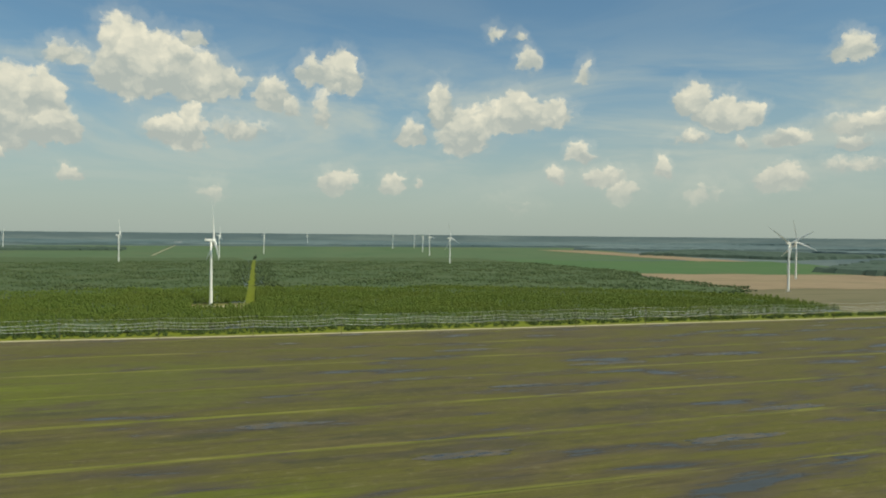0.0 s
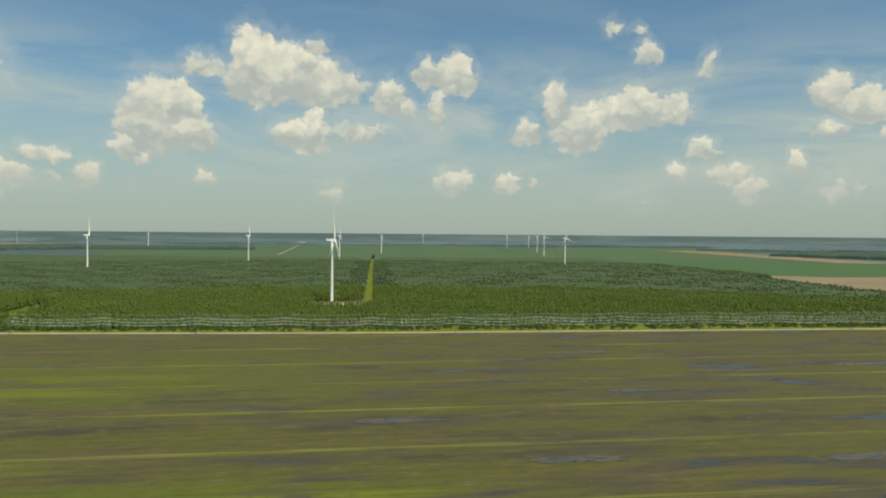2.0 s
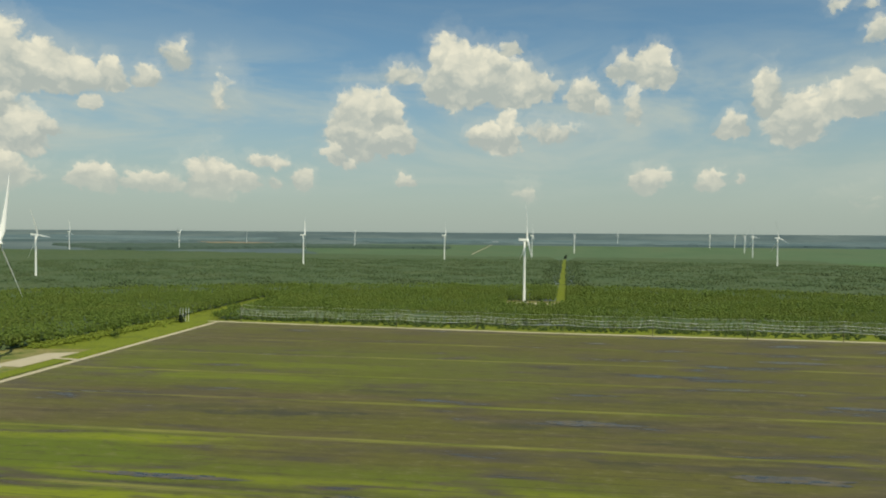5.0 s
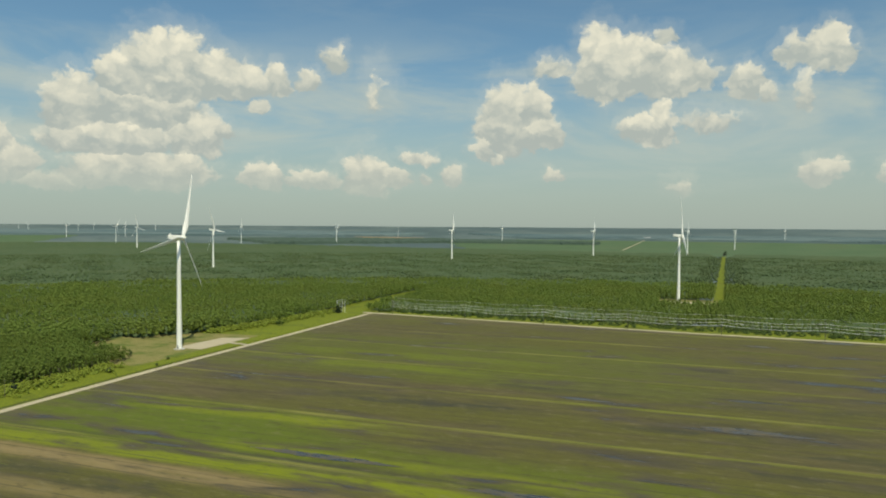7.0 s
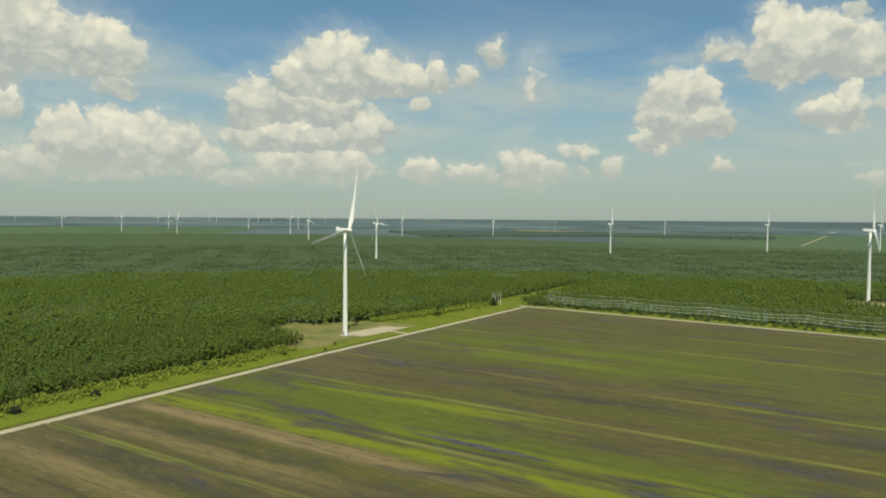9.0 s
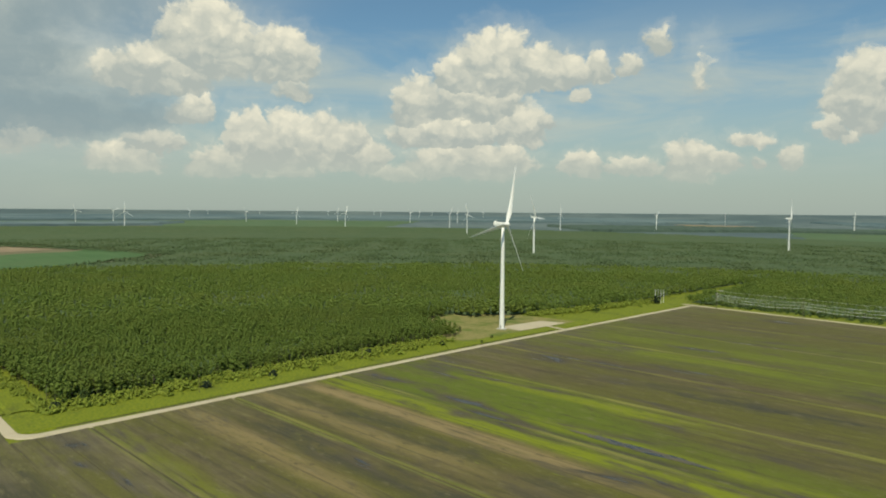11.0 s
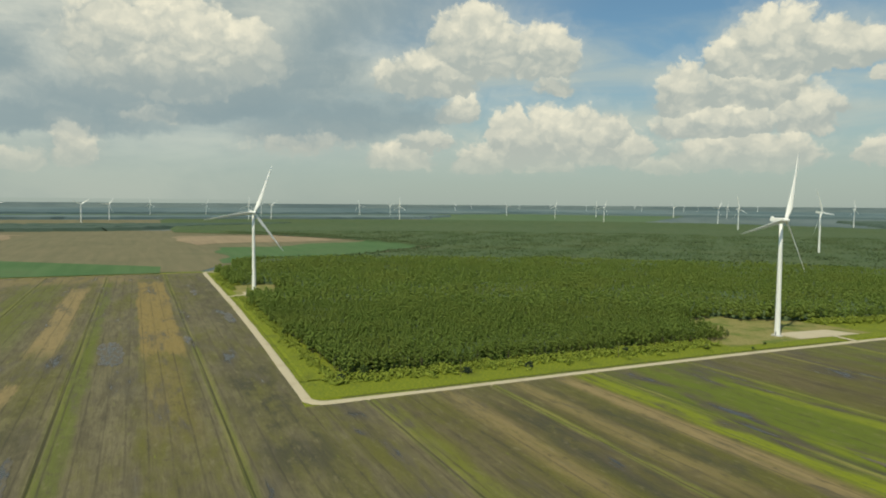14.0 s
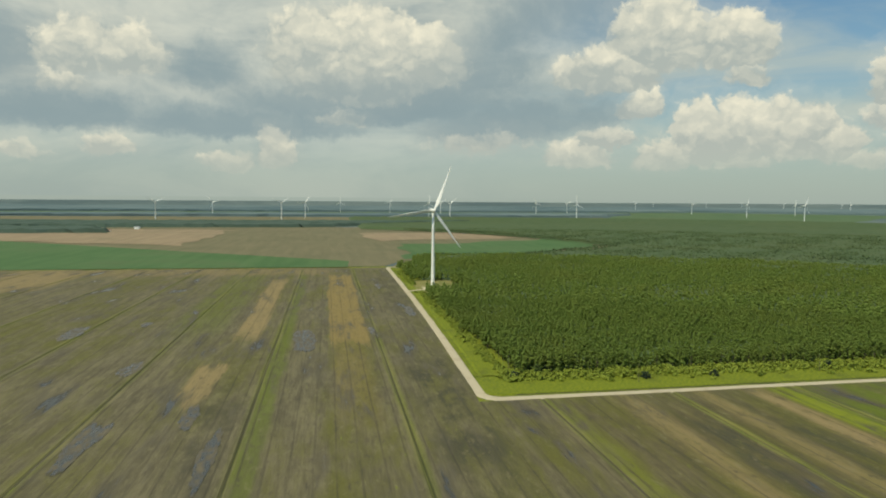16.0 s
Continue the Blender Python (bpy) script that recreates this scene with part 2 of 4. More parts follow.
        if grey:
            g = nt.ramp(nt.math("ADD", inside_blobs("undersides", grey)[0], nt.math("MULTIPLY", rough, 0.9)), -0.45, 0.9)
            ground = nt.mix(nt.math("MULTIPLY", g, 0.85), ground, CLOUD_GREY)
            white = nt.mix(nt.math("MULTIPLY", g, 0.55), white, CLOUD_GREY)
        # distant clouds sink into the haze
        white = nt.mix(nt.ramp(el, 1.5, 6.5, 0.5, 0.0), white, HAZE_CLOUD)
        lit = nt.add("ShaderNodeBackground")
        nt.put(lit.inputs[0], nt.mix(nt.math("MULTIPLY", cover, nt.ramp(el, 0.6, 5.0, 0.2, 1.0)), ground, white))
        inside = nt.math("MULTIPLY", nt.math("GREATER_THAN", az, lo), nt.math("LESS_THAN", az, hi))
        inside = nt.math("MULTIPLY", inside, nt.math("MULTIPLY", nt.math("GREATER_THAN", el, 0.3), nt.math("LESS_THAN", el, 30.0)))
        m = nt.add("ShaderNodeMixShader")
        nt.put(m.inputs[0], inside)
        nt.put(m.inputs[1], shader)
        nt.put(m.inputs[2], lit.outputs[0])
        shader = m.outputs[0]
    nt.put(out.inputs[0], shader)


SKY = (0.080, 0.099, 0.104)
HAZE = (0.40, 0.455, 0.445)
VEIL = (0.50, 0.545, 0.53)
SHEET_DARK = (0.30, 0.37, 0.42)
SHEET_LIT = (0.60, 0.62, 0.60)
CLOUD_LIT = (0.86, 0.81, 0.71)
CLOUD_SHADE = (0.43, 0.47, 0.48)
CLOUD_GREY = (0.26, 0.34, 0.40)
HAZE_CLOUD = (0.55, 0.55, 0.50)
build_world()

# ---- materials ----
def material(name, build, rough=0.9, leaf=0.0):
    """A surface whose colour build(nt, place) gives; it may return (colour, roughness, bump height, bump metres)."""
    mat = bpy.data.materials.new(name)
    mat.use_nodes = True
    nt = Nodes(mat.node_tree)
    bsdf = nt.add("ShaderNodeBsdfPrincipled")
    out = nt.add("ShaderNodeOutputMaterial")
    if leaf:
        through_leaf = nt.add("ShaderNodeBsdfTranslucent")
        both = nt.add("ShaderNodeMixShader")
        both.inputs[0].default_value = leaf
        nt.put(both.inputs[1], bsdf.outputs[0])
        nt.put(both.inputs[2], through_leaf.outputs[0])
        nt.put(out.inputs[0], both.outputs[0])
    else:
        nt.put(out.inputs[0], bsdf.outputs[0])
    place = nt.add("ShaderNodeNewGeometry").outputs["Position"]
    made = build(nt, place)
    made = made if isinstance(made, tuple) else (made,)
    nt.put(bsdf.inputs["Base Color"], made[0])
    if leaf:
        nt.put(through_leaf.inputs[0], made[0])
    nt.put(bsdf.inputs["Roughness"], made[1] if len(made) > 1 else rough)
    bsdf.inputs["Specular IOR Level"].default_value = 0.3
    if len(made) > 2:
        b = nt.add("ShaderNodeBump")
        nt.put(b.inputs["Height"], made[2])
        b.inputs["Distance"].default_value = made[3]
        nt.put(bsdf.inputs["Normal"], b.outputs[0])
    return mat


def tint_random(nt, low, high, island=True):
    r = nt.add("ShaderNodeNewGeometry").outputs["Random Per Island"] if island else nt.add("ShaderNodeObjectInfo").outputs["Random"]
    return nt.mix(r, low, high)


def field_box(nt, x, y, x0, x1, y0, y1, soft_x, soft_y):
    """1 inside a plot, 0 outside, with soft ends."""
    a = nt.math("MULTIPLY", nt.ramp(x, x0 - soft_x, x0 + soft_x), nt.ramp(x, x1 - soft_x, x1 + soft_x, 1.0, 0.0))
    b = nt.math("MULTIPLY", nt.ramp(y, y0 - soft_y, y0 + soft_y), nt.ramp(y, y1 - soft_y, y1 + soft_y, 1.0, 0.0))
    return nt.math("MULTIPLY", a, b)


def field_colour(nt, p):
    x, y, z = nt.split(p)
    drill = nt.noise(nt.vec("MULTIPLY", p, (0.028, 1.05, 1.0)), 1.0, 5.0, 0.66)            # single drill rows
    row = nt.noise(nt.vec("MULTIPLY", p, (0.042, 0.36, 1.0)), 1.0, 7.0, 0.72)
    fine_row = nt.noise(nt.vec("MULTIPLY", p, (0.014, 0.11, 1.0)), 1.0, 7.0, 0.72)
    strip = nt.noise(nt.vec("MULTIPLY", p, (0.0030, 0.042, 1.0)), 1.0, 5.0, 0.62, 0.4)     # strips of the field
    patch = nt.noise(nt.vec("MULTIPLY", p, (0.012, 0.026, 1.0)), 1.0, 7.0, 0.68, 0.5)      # weeds and bare mud
    broad = nt.noise(nt.vec("MULTIPLY", p, (0.0045, 0.011, 1.0)), 1.0, 4.0, 0.6, 0.4)      # damp and dry ends
    grain = nt.noise(p, 0.9, 4.0, 0.7)
    wet = nt.noise(nt.vec("ADD", nt.vec("MULTIPLY", p, (0.011, 0.045, 1.0)), (31.0, 7.0, 0.0)), 1.0, 5.0, 0.6, 0.3)
    main = field_box(nt, x, y, -350, 1600, 118, 735, 60, 50)      # the drilled field, weedier than the mud to the south
    rows = nt.math("MULTIPLY_ADD", fine_row, 0.4, nt.math("MULTIPLY_ADD", row, 0.35, nt.math("MULTIPLY", drill, 0.25)))
    pale = nt.mix(main, (0.166, 0.143, 0.078), (0.135, 0.108, 0.046))
    dark = nt.mix(main, (0.072, 0.062, 0.034), (0.052, 0.044, 0.022))
    mud = nt.mix(nt.ramp(rows, 0.38, 0.62), dark, pale)
    weeds = nt.mix(nt.ramp(grain, 0.3, 0.7), (0.070, 0.071, 0.010), (0.112, 0.107, 0.016))
    ragged = nt.ramp(nt.noise(nt.vec("MULTIPLY", p, (0.030, 0.085, 1.0)), 1.0, 6.0, 0.66, 0.3), 0.40, 0.60)
    sown = nt.math("ADD", nt.math("MULTIPLY", strip, 0.45), nt.math("MULTIPLY_ADD", patch, 0.25, nt.math("MULTIPLY_ADD", fine_row, 0.25, nt.math("MULTIPLY_ADD", row, 0.12, nt.math("MULTIPLY_ADD", broad, 0.36, -0.10)))))
    sown = nt.math("MULTIPLY_ADD", main, 0.07, sown)
    col = nt.mix(nt.math("MULTIPLY", nt.ramp(nt.math("MULTIPLY_ADD", ragged, 0.06, sown), 0.57, 0.79), 0.85), mud, weeds)
    mottle = nt.noise(nt.vec("MULTIPLY", p, (0.085, 0.22, 1.0)), 1.0, 7.0, 0.76)
    wob = nt.math("MULTIPLY_ADD", nt.math("SUBTRACT", patch, 0.5), 14.0, nt.math("MULTIPLY_ADD", nt.math("SUBTRACT", strip, 0.5), 10.0, y))
    wox = nt.math("MULTIPLY_ADD", nt.math("SUBTRACT", strip, 0.5), 140.0, nt.math("MULTIPLY_ADD", nt.math("SUBTRACT", fine_row, 0.5), 120.0, x))
    streak = nt.math("MULTIPLY", nt.ramp(row, 0.22, 0.52, 0.45, 1.0), nt.ramp(nt.math("MULTIPLY_ADD", fine_row, 0.6, nt.math("MULTIPLY", drill, 0.4)), 0.34, 0.56, 0.5, 1.0))
    blotch = nt.ramp(mottle, 0.74, 0.50, 0.45, 1.0)

    def plot(colour, amount, *ends):
        nonlocal col
        m = nt.math("MULTIPLY", field_box(nt, wox, wob, *ends), nt.math("MULTIPLY", nt.math("MULTIPLY", streak, blotch), amount * 1.25, clamp=True))
        col = nt.mix(nt.math("MULTIPLY", m, ragged) if colour is damp else m, col, colour)

    green, lime, straw = (0.092, 0.120, 0.008), (0.160, 0.186, 0.008), (0.225, 0.168, 0.074)
    ochre, damp = (0.205, 0.150, 0.050), (0.047, 0.044, 0.029)
    plot(green, 0.9, -352, -170, 252, 335, 40, 12)
    plot(green, 0.55, -260, 40, 262, 300, 60, 10)
    plot(lime, 0.95, -350, -60, 245, 257, 25, 3)
    plot(lime, 0.85, -290, -140, 318, 330, 25, 4)
    plot(lime, 0.6, -240, 20, 272, 281, 30, 3)
    plot(lime, 0.70, -320, -150, 462, 482, 40, 6)
    plot(lime, 0.45, -320, -100, 508, 530, 40, 6)
    plot(green, 0.4, -360, 20, 440, 600, 60, 20)
    plot(damp, 0.85, -250, -70, 257, 268, 40, 3)
    plot(damp, 0.6, -350, -180, 258, 266, 40, 3)
    plot(straw, 0.9, -350, -150, 229, 242, 40, 4)
    plot(straw, 0.55, -350, -180, 150, 163, 30, 5)
    plot(straw, 0.5, -350, -200, 196, 208, 30, 4)
    plot(damp, 0.8, -330, -120, 168, 184, 40, 5)
    plot(damp, 0.7, -340, -140, 208, 224, 40, 5)
    plot(ochre, 1.0, -985, -505, 1, 31, 12, 2)
    plot(ochre, 0.35, -520, -330, 4, 26, 60, 4)
    plot(straw, 0.9, -930, -545, -72, -52, 30, 3)
    plot(straw, 0.9, -450, -366, -80, -62, 12, 2)
    plot(straw, 0.8, -1095, -850, -440, -330, 40, 8)
    plot(straw, 0.5, -1095, -1000, -330, 0, 30, 30)
    plot(green, 0.55, -1000, -100, -37, -28, 60, 2)
    plot(green, 0.35, -1000, -560, -130, -84, 60, 8)
    plot(damp, 0.75, -470, -230, 46, 76, 50, 6)
    plot(damp, 0.5, -1000, -560, 58, 84, 80, 8)
    plot(damp, 0.6, -380, -240, -62, -42, 40, 5)
    plot(lime, 0.3, -352, -100, 112, 122, 40, 3)
    for x0, x1, y0, y1 in ((-20, 70, 372, 398), (-110, -30, 438, 452), (10, 80, 426, 444), (40, 130, 343, 360), (-40, 190, 316, 328), (80, 150, 442, 456), (-10, 60, 535, 550), (180, 290, 355, 380), (-200, -100, 372, 396), (-180, -90, 376, 392)):
        plot(damp, 0.8, x0, x1, y0, y1, 25, 5)
    # mottling of clods and weeds, and thin wheel lines
    col = nt.mix(nt.math("MULTIPLY", nt.ramp(mottle, 0.53, 0.68), 0.62), col, (0.052, 0.045, 0.030))
    col = nt.mix(nt.math("MULTIPLY", nt.ramp(mottle, 0.47, 0.33), 0.5), col, (0.185, 0.160, 0.085))
    col = nt.mix(nt.math("MULTIPLY", nt.ramp(drill, 0.55, 0.68), 0.42), col, (0.048, 0.042, 0.026))
    col = nt.mix(nt.math("MULTIPLY", nt.ramp(drill, 0.42, 0.30), 0.30), col, (0.165, 0.150, 0.075))
    wheel = nt.math("ABSOLUTE", nt.math("SUBTRACT", nt.math("FLOORED_MODULO", nt.math("MULTIPLY_ADD", strip, 3.0, y), 9.4), 4.7))
    col = nt.mix(nt.math("MULTIPLY", nt.ramp(wheel, 0.25, 0.6, 0.6, 0.0), nt.ramp(patch, 0.35, 0.6)), col, (0.044, 0.038, 0.024))
    # pale grassy banks along the ditches, a much darker line down each middle
    off = nt.math("ABSOLUTE", nt.math("SUBTRACT", nt.math("FLOORED_MODULO", nt.math("ADD", y, 0.5), 75.0), 37.5))
    bank = nt.math("MULTIPLY", nt.ramp(off, 1.2, 3.6, 1.0, 0.0), nt.math("MULTIPLY", nt.ramp(patch, 0.28, 0.58, 0.55, 1.0), nt.math("MULTIPLY", nt.math("MULTIPLY_ADD", main, 0.35, 0.60), nt.ramp(broad, 0.38, 0.56, 0.35, 1.0))))
    col = nt.mix(bank, col, nt.mix(nt.ramp(fine_row, 0.4, 0.6), (0.112, 0.130, 0.018), (0.180, 0.174, 0.046)))
    col = nt.mix(nt.ramp(off, 0.25, 0.65, 0.7, 0.0), col, (0.024, 0.026, 0.012))
    # lone tufts of bright weed
    speck = nt.noise(nt.vec("MULTIPLY", p, (0.07, 0.30, 1.0)), 1.0, 3.0, 0.6)
    col = nt.mix(nt.math("MULTIPLY", nt.ramp(speck, 0.69, 0.76), 0.7), col, lime)
    # standing water in the low rows
    low = nt.math("MULTIPLY_ADD", nt.math("SUBTRACT", row, 0.5), 0.35, nt.math("MULTIPLY_ADD", nt.ramp(x, -120.0, 200.0), 0.045, wet))
    pool = nt.ramp(low, 0.635, 0.69)
    col = nt.mix(nt.ramp(low, 0.52, 0.66), col, nt.mix(0.5, mud, (0.055, 0.050, 0.042)))
    col = nt.mix(pool, col, (0.045, 0.048, 0.045))
    rough = nt.math("MULTIPLY_ADD", pool, -0.62, 0.95)
    height = nt.math("MULTIPLY", nt.math("ADD", row, nt.math("MULTIPLY", grain, 0.4)), nt.math("SUBTRACT", 1.0, pool))
    return col, rough, height, 0.22


def grass_colour(nt, p):
    a, b = nt.noise(p, 0.05, 4.0, 0.6), nt.noise(p, 0.6, 5.0, 0.65)
    c = nt.mix(nt.ramp(b, 0.3, 0.7), (0.088, 0.118, 0.006), (0.190, 0.212, 0.012))
    c = nt.mix(nt.math("MULTIPLY", nt.ramp(a, 0.5, 0.72), 0.6), c, (0.060, 0.072, 0.012))
    return c, 0.95, b, 0.3


def dry_grass_colour(nt, p):
    a, b = nt.noise(p, 0.05, 4.0, 0.6), nt.noise(p, 0.5, 5.0, 0.65)
    c = nt.mix(nt.ramp(b, 0.3, 0.7), (0.16, 0.145, 0.04), (0.25, 0.22, 0.08))
    c = nt.mix(nt.ramp(a, 0.45, 0.65), c, (0.10, 0.13, 0.02))
    return c, 0.95, b, 0.2


def gravel_colour(nt, p):
    a, b = nt.noise(p, 0.07, 4.0, 0.6), nt.noise(p, 1.1, 5.0, 0.7)
    c = nt.mix(b, (0.34, 0.285, 0.19), (0.52, 0.455, 0.32))
    c = nt.mix(nt.math("MULTIPLY", nt.ramp(a, 0.5, 0.75), 0.55), c, (0.30, 0.245, 0.155))
    return c, 0.95, b, 0.1


def forest_floor_colour(nt, p):
    a = nt.noise(p, 0.12, 5.0, 0.65)
    return nt.mix(a, (0.018, 0.026, 0.008), (0.05, 0.055, 0.02)), 1.0


def hazed_land_colour(nt, p):
    """Blue-green woods with paler clearings; the haze is painted into these colours."""
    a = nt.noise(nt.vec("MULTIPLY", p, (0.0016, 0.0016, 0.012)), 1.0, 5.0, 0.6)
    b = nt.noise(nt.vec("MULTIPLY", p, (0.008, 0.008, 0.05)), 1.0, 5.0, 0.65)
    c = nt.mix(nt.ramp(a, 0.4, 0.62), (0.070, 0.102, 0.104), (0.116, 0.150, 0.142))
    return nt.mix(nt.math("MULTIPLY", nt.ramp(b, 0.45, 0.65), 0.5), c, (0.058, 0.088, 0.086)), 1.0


def plain_field(low, high, sx=0.004, sy=0.05):
    def build(nt, p):
        a = nt.noise(nt.vec("MULTIPLY", p, (sx, sy, 0.02)), 1.0, 5.0, 0.6, 0.3)
        b = nt.noise(p, 0.004, 5.0, 0.65, 0.4)
        c = nt.mix(nt.ramp(nt.math("ADD", nt.math("MULTIPLY", a, 0.5), nt.math("MULTIPLY", b, 0.5)), 0.3, 0.7), low, high)
        dull = tuple(0.5 * (u + v) for u, v in zip(low, (0.10, 0.105, 0.05)))
        return nt.mix(nt.math("MULTIPLY", nt.ramp(b, 0.5, 0.68), 0.6), c, dull), 0.95
    return build


def pine_colour(nt, p):
    a = nt.noise(p, 0.012, 4.0, 0.6)
    b = nt.noise(p, 1.3, 3.0, 0.7)
    c = tint_random(nt, (0.140, 0.208, 0.034), (0.192, 0.256, 0.052))
    c = nt.mix(nt.math("MULTIPLY", nt.ramp(a, 0.42, 0.68), 0.4), c, (0.210, 0.238, 0.044))
    return nt.mix(nt.math("MULTIPLY", nt.ramp(b, 0.4, 0.65), 0.25), c, (0.105, 0.148, 0.022)), 0.8


def leaf_colour(low, high):
    def build(nt, p):
        return nt.mix(nt.math("MULTIPLY", nt.noise(p, 0.7, 3.0, 0.6), 0.4), tint_random(nt, low, high), low), 0.75
    return build


def paint_colour(nt, p):
    a = nt.noise(nt.vec("MULTIPLY", p, (0.6, 0.6, 0.05)), 1.0, 4.0, 0.6)
    return nt.mix(nt.math("MULTIPLY", nt.ramp(a, 0.45, 0.75), 0.25), (0.86, 0.85, 0.80), (0.70, 0.69, 0.62)), 0.45


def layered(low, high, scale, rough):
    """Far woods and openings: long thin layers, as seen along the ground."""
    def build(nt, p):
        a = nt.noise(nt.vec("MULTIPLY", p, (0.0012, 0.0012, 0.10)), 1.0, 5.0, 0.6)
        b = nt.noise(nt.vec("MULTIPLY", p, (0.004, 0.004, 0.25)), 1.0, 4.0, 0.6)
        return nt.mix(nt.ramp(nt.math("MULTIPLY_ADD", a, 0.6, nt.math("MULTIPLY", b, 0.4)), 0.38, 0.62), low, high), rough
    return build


def noisy(low, high, scale=1.0, rough=0.8):
    def build(nt, p):
        return nt.mix(nt.noise(p, scale, 4.0, 0.6), low, high), rough
    return build


FIELD = material("wet_ploughed_field", field_colour)
GRASS = material("verge_grass", grass_colour)
DRY = material("mown_dry_grass", dry_grass_colour)
GRAVEL = material("pale_gravel", gravel_colour)
FLOOR = material("forest_floor", forest_floor_colour)
LAND = material("hazed_far_land", hazed_land_colour)
PINE = material("pine_needles", pine_colour, leaf=0.4)
BUSH = material("bush_leaves", leaf_colour((0.030, 0.055, 0.012), (0.095, 0.135, 0.025)))
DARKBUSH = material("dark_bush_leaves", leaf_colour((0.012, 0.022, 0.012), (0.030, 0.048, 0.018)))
SCRUB = material("scrub_leaves", leaf_colour((0.125, 0.165, 0.016), (0.215, 0.245, 0.030)))
BARK = material("bark", noisy((0.05, 0.04, 0.03), (0.12, 0.095, 0.07), 3.0, 0.95))
PAINT = material("white_turbine_paint", paint_colour)
CONCRETE = material("concrete", noisy((0.35, 0.34, 0.31), (0.5, 0.48, 0.44), 0.8, 0.9))
DOOR_GREY = material("grey_door_paint", noisy((0.16, 0.17, 0.17), (0.22, 0.23, 0.23), 2.0, 0.5))
TIMBER = material("weathered_pole_timber", noisy((0.06, 0.05, 0.04), (0.14, 0.12, 0.10), 2.0, 0.9))
WIRE = material("bright_aluminium_wire", noisy((0.74, 0.74, 0.72), (0.84, 0.84, 0.81), 1.0, 0.45))
PORCELAIN = material("pale_insulator", noisy((0.5, 0.5, 0.48), (0.65, 0.64, 0.6), 2.0, 0.35))
DITCH = material("wet_ditch_mud", noisy((0.034, 0.040, 0.012), (0.07, 0.074, 0.022), 0.4, 0.95))


def water_colour(nt, p):
    shoal = nt.ramp(nt.noise(nt.vec("MULTIPLY", p, (0.10, 0.35, 1.0)), 1.0, 6.0, 0.68), 0.40, 0.62)
    return nt.mix(shoal, (0.042, 0.045, 0.044), (0.125, 0.105, 0.066)), nt.math("MULTIPLY_ADD", shoal, 0.55, 0.26)


WATER = material("standing_water", water_colour)
GREEN_CROP = material("green_crop", plain_field((0.046, 0.104, 0.030), (0.080, 0.138, 0.048)))
TAN_SOIL = material("dry_tilled_soil", plain_field((0.200, 0.150, 0.090), (0.300, 0.225, 0.135)))
BROWN_SOIL = material("brown_stubble", plain_field((0.110, 0.104, 0.052), (0.180, 0.152, 0.084)))
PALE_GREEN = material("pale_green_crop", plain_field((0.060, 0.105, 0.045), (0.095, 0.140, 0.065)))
# Dark wood green with the blue cast of haze mixed into it.
FAR_WOOD_HAZED = material("hazed_far_woods", noisy((0.042, 0.070, 0.056), (0.070, 0.100, 0.072), 0.02, 1.0))
# The blue-grey here is air haze painted into the wood colour.
FAR_HAZE_WOOD = material("distant_hazed_woods", layered((0.068, 0.108, 0.116), (0.124, 0.166, 0.164), 0.01, 1.0))
WALL_WHITE = material("white_siding", noisy((0.7, 0.7, 0.67), (0.8, 0.8, 0.77), 0.5, 0.7))
ROOF_GREY = material("grey_metal_roof", noisy((0.3, 0.3, 0.3), (0.42, 0.42, 0.42), 0.5, 0.5))
ROOF_RED = material("red_brown_roof", noisy((0.20, 0.08, 0.05), (0.30, 0.13, 0.09), 0.5, 0.8))
MAST_GREY = material("galvanised_mast", noisy((0.45, 0.46, 0.46), (0.6, 0.6, 0.6), 0.5, 0.5))


# ---- builders ----
NEAR, LIMIT = 3000.0, 4850.0


def shrink(r):
    """Beyond 3 km the flat land is drawn in towards the eye, line of sight by line of sight, so that its horizon fits."""
    return 1.0 if r <= NEAR else (NEAR + (LIMIT - NEAR) * (1 - NEAR / r)) / r


def far_place(x, y, z=0.0):
    s = shrink(math.hypot(x, y))
    return x * s, y * s, EYE_HEIGHT - (EYE_HEIGHT - z) * s


def mesh_object(name, verts, faces, mat, smooth=False, parent=None):
    me = bpy.data.meshes.new(name)
    me.from_pydata(verts, [], faces)
    me.materials.append(mat)
    if smooth:
        me.shade_smooth()
    ob = new(name, me)
    if parent:
        ob.parent = parent
    return ob


def part(name, bm, mat, parent, label="", smooth=False):
    me = bpy.data.meshes.new(name)
    bmesh.ops.recalc_face_normals(bm, faces=bm.faces[:])
    bm.to_mesh(me)
    bm.free()
    me.materials.append(mat)
    if smooth:
        me.shade_smooth()
    ob = new(name, me)
    ob.parent = parent
    return tagged(ob, label)


def tube(bm, rings, sides=16, caps=True, along=None):
    """A tube through rings (centre, radius, [flattening]); along: a matrix for all of it."""
    loops = []
    for i, (c, r) in enumerate(rings):
        a, b = rings[max(i - 1, 0)][0], rings[min(i + 1, len(rings) - 1)][0]
        q = (Vector(b) - Vector(a)).to_track_quat("Z", "Y")
        loop = []
        for k in range(sides):
            t = 2 * math.pi * k / sides
            v = Vector(c) + q @ Vector((math.cos(t) * r, math.sin(t) * r, 0))
            loop.append(bm.verts.new(along @ v if along else v))
        loops.append(loop)
    for a, b in zip(loops, loops[1:]):
        for k in range(sides):
            bm.faces.new((a[k], a[(k + 1) % sides], b[(k + 1) % sides], b[k]))
    if caps:
        bm.faces.new(loops[0][::-1])
        bm.faces.new(loops[-1])
    return bm


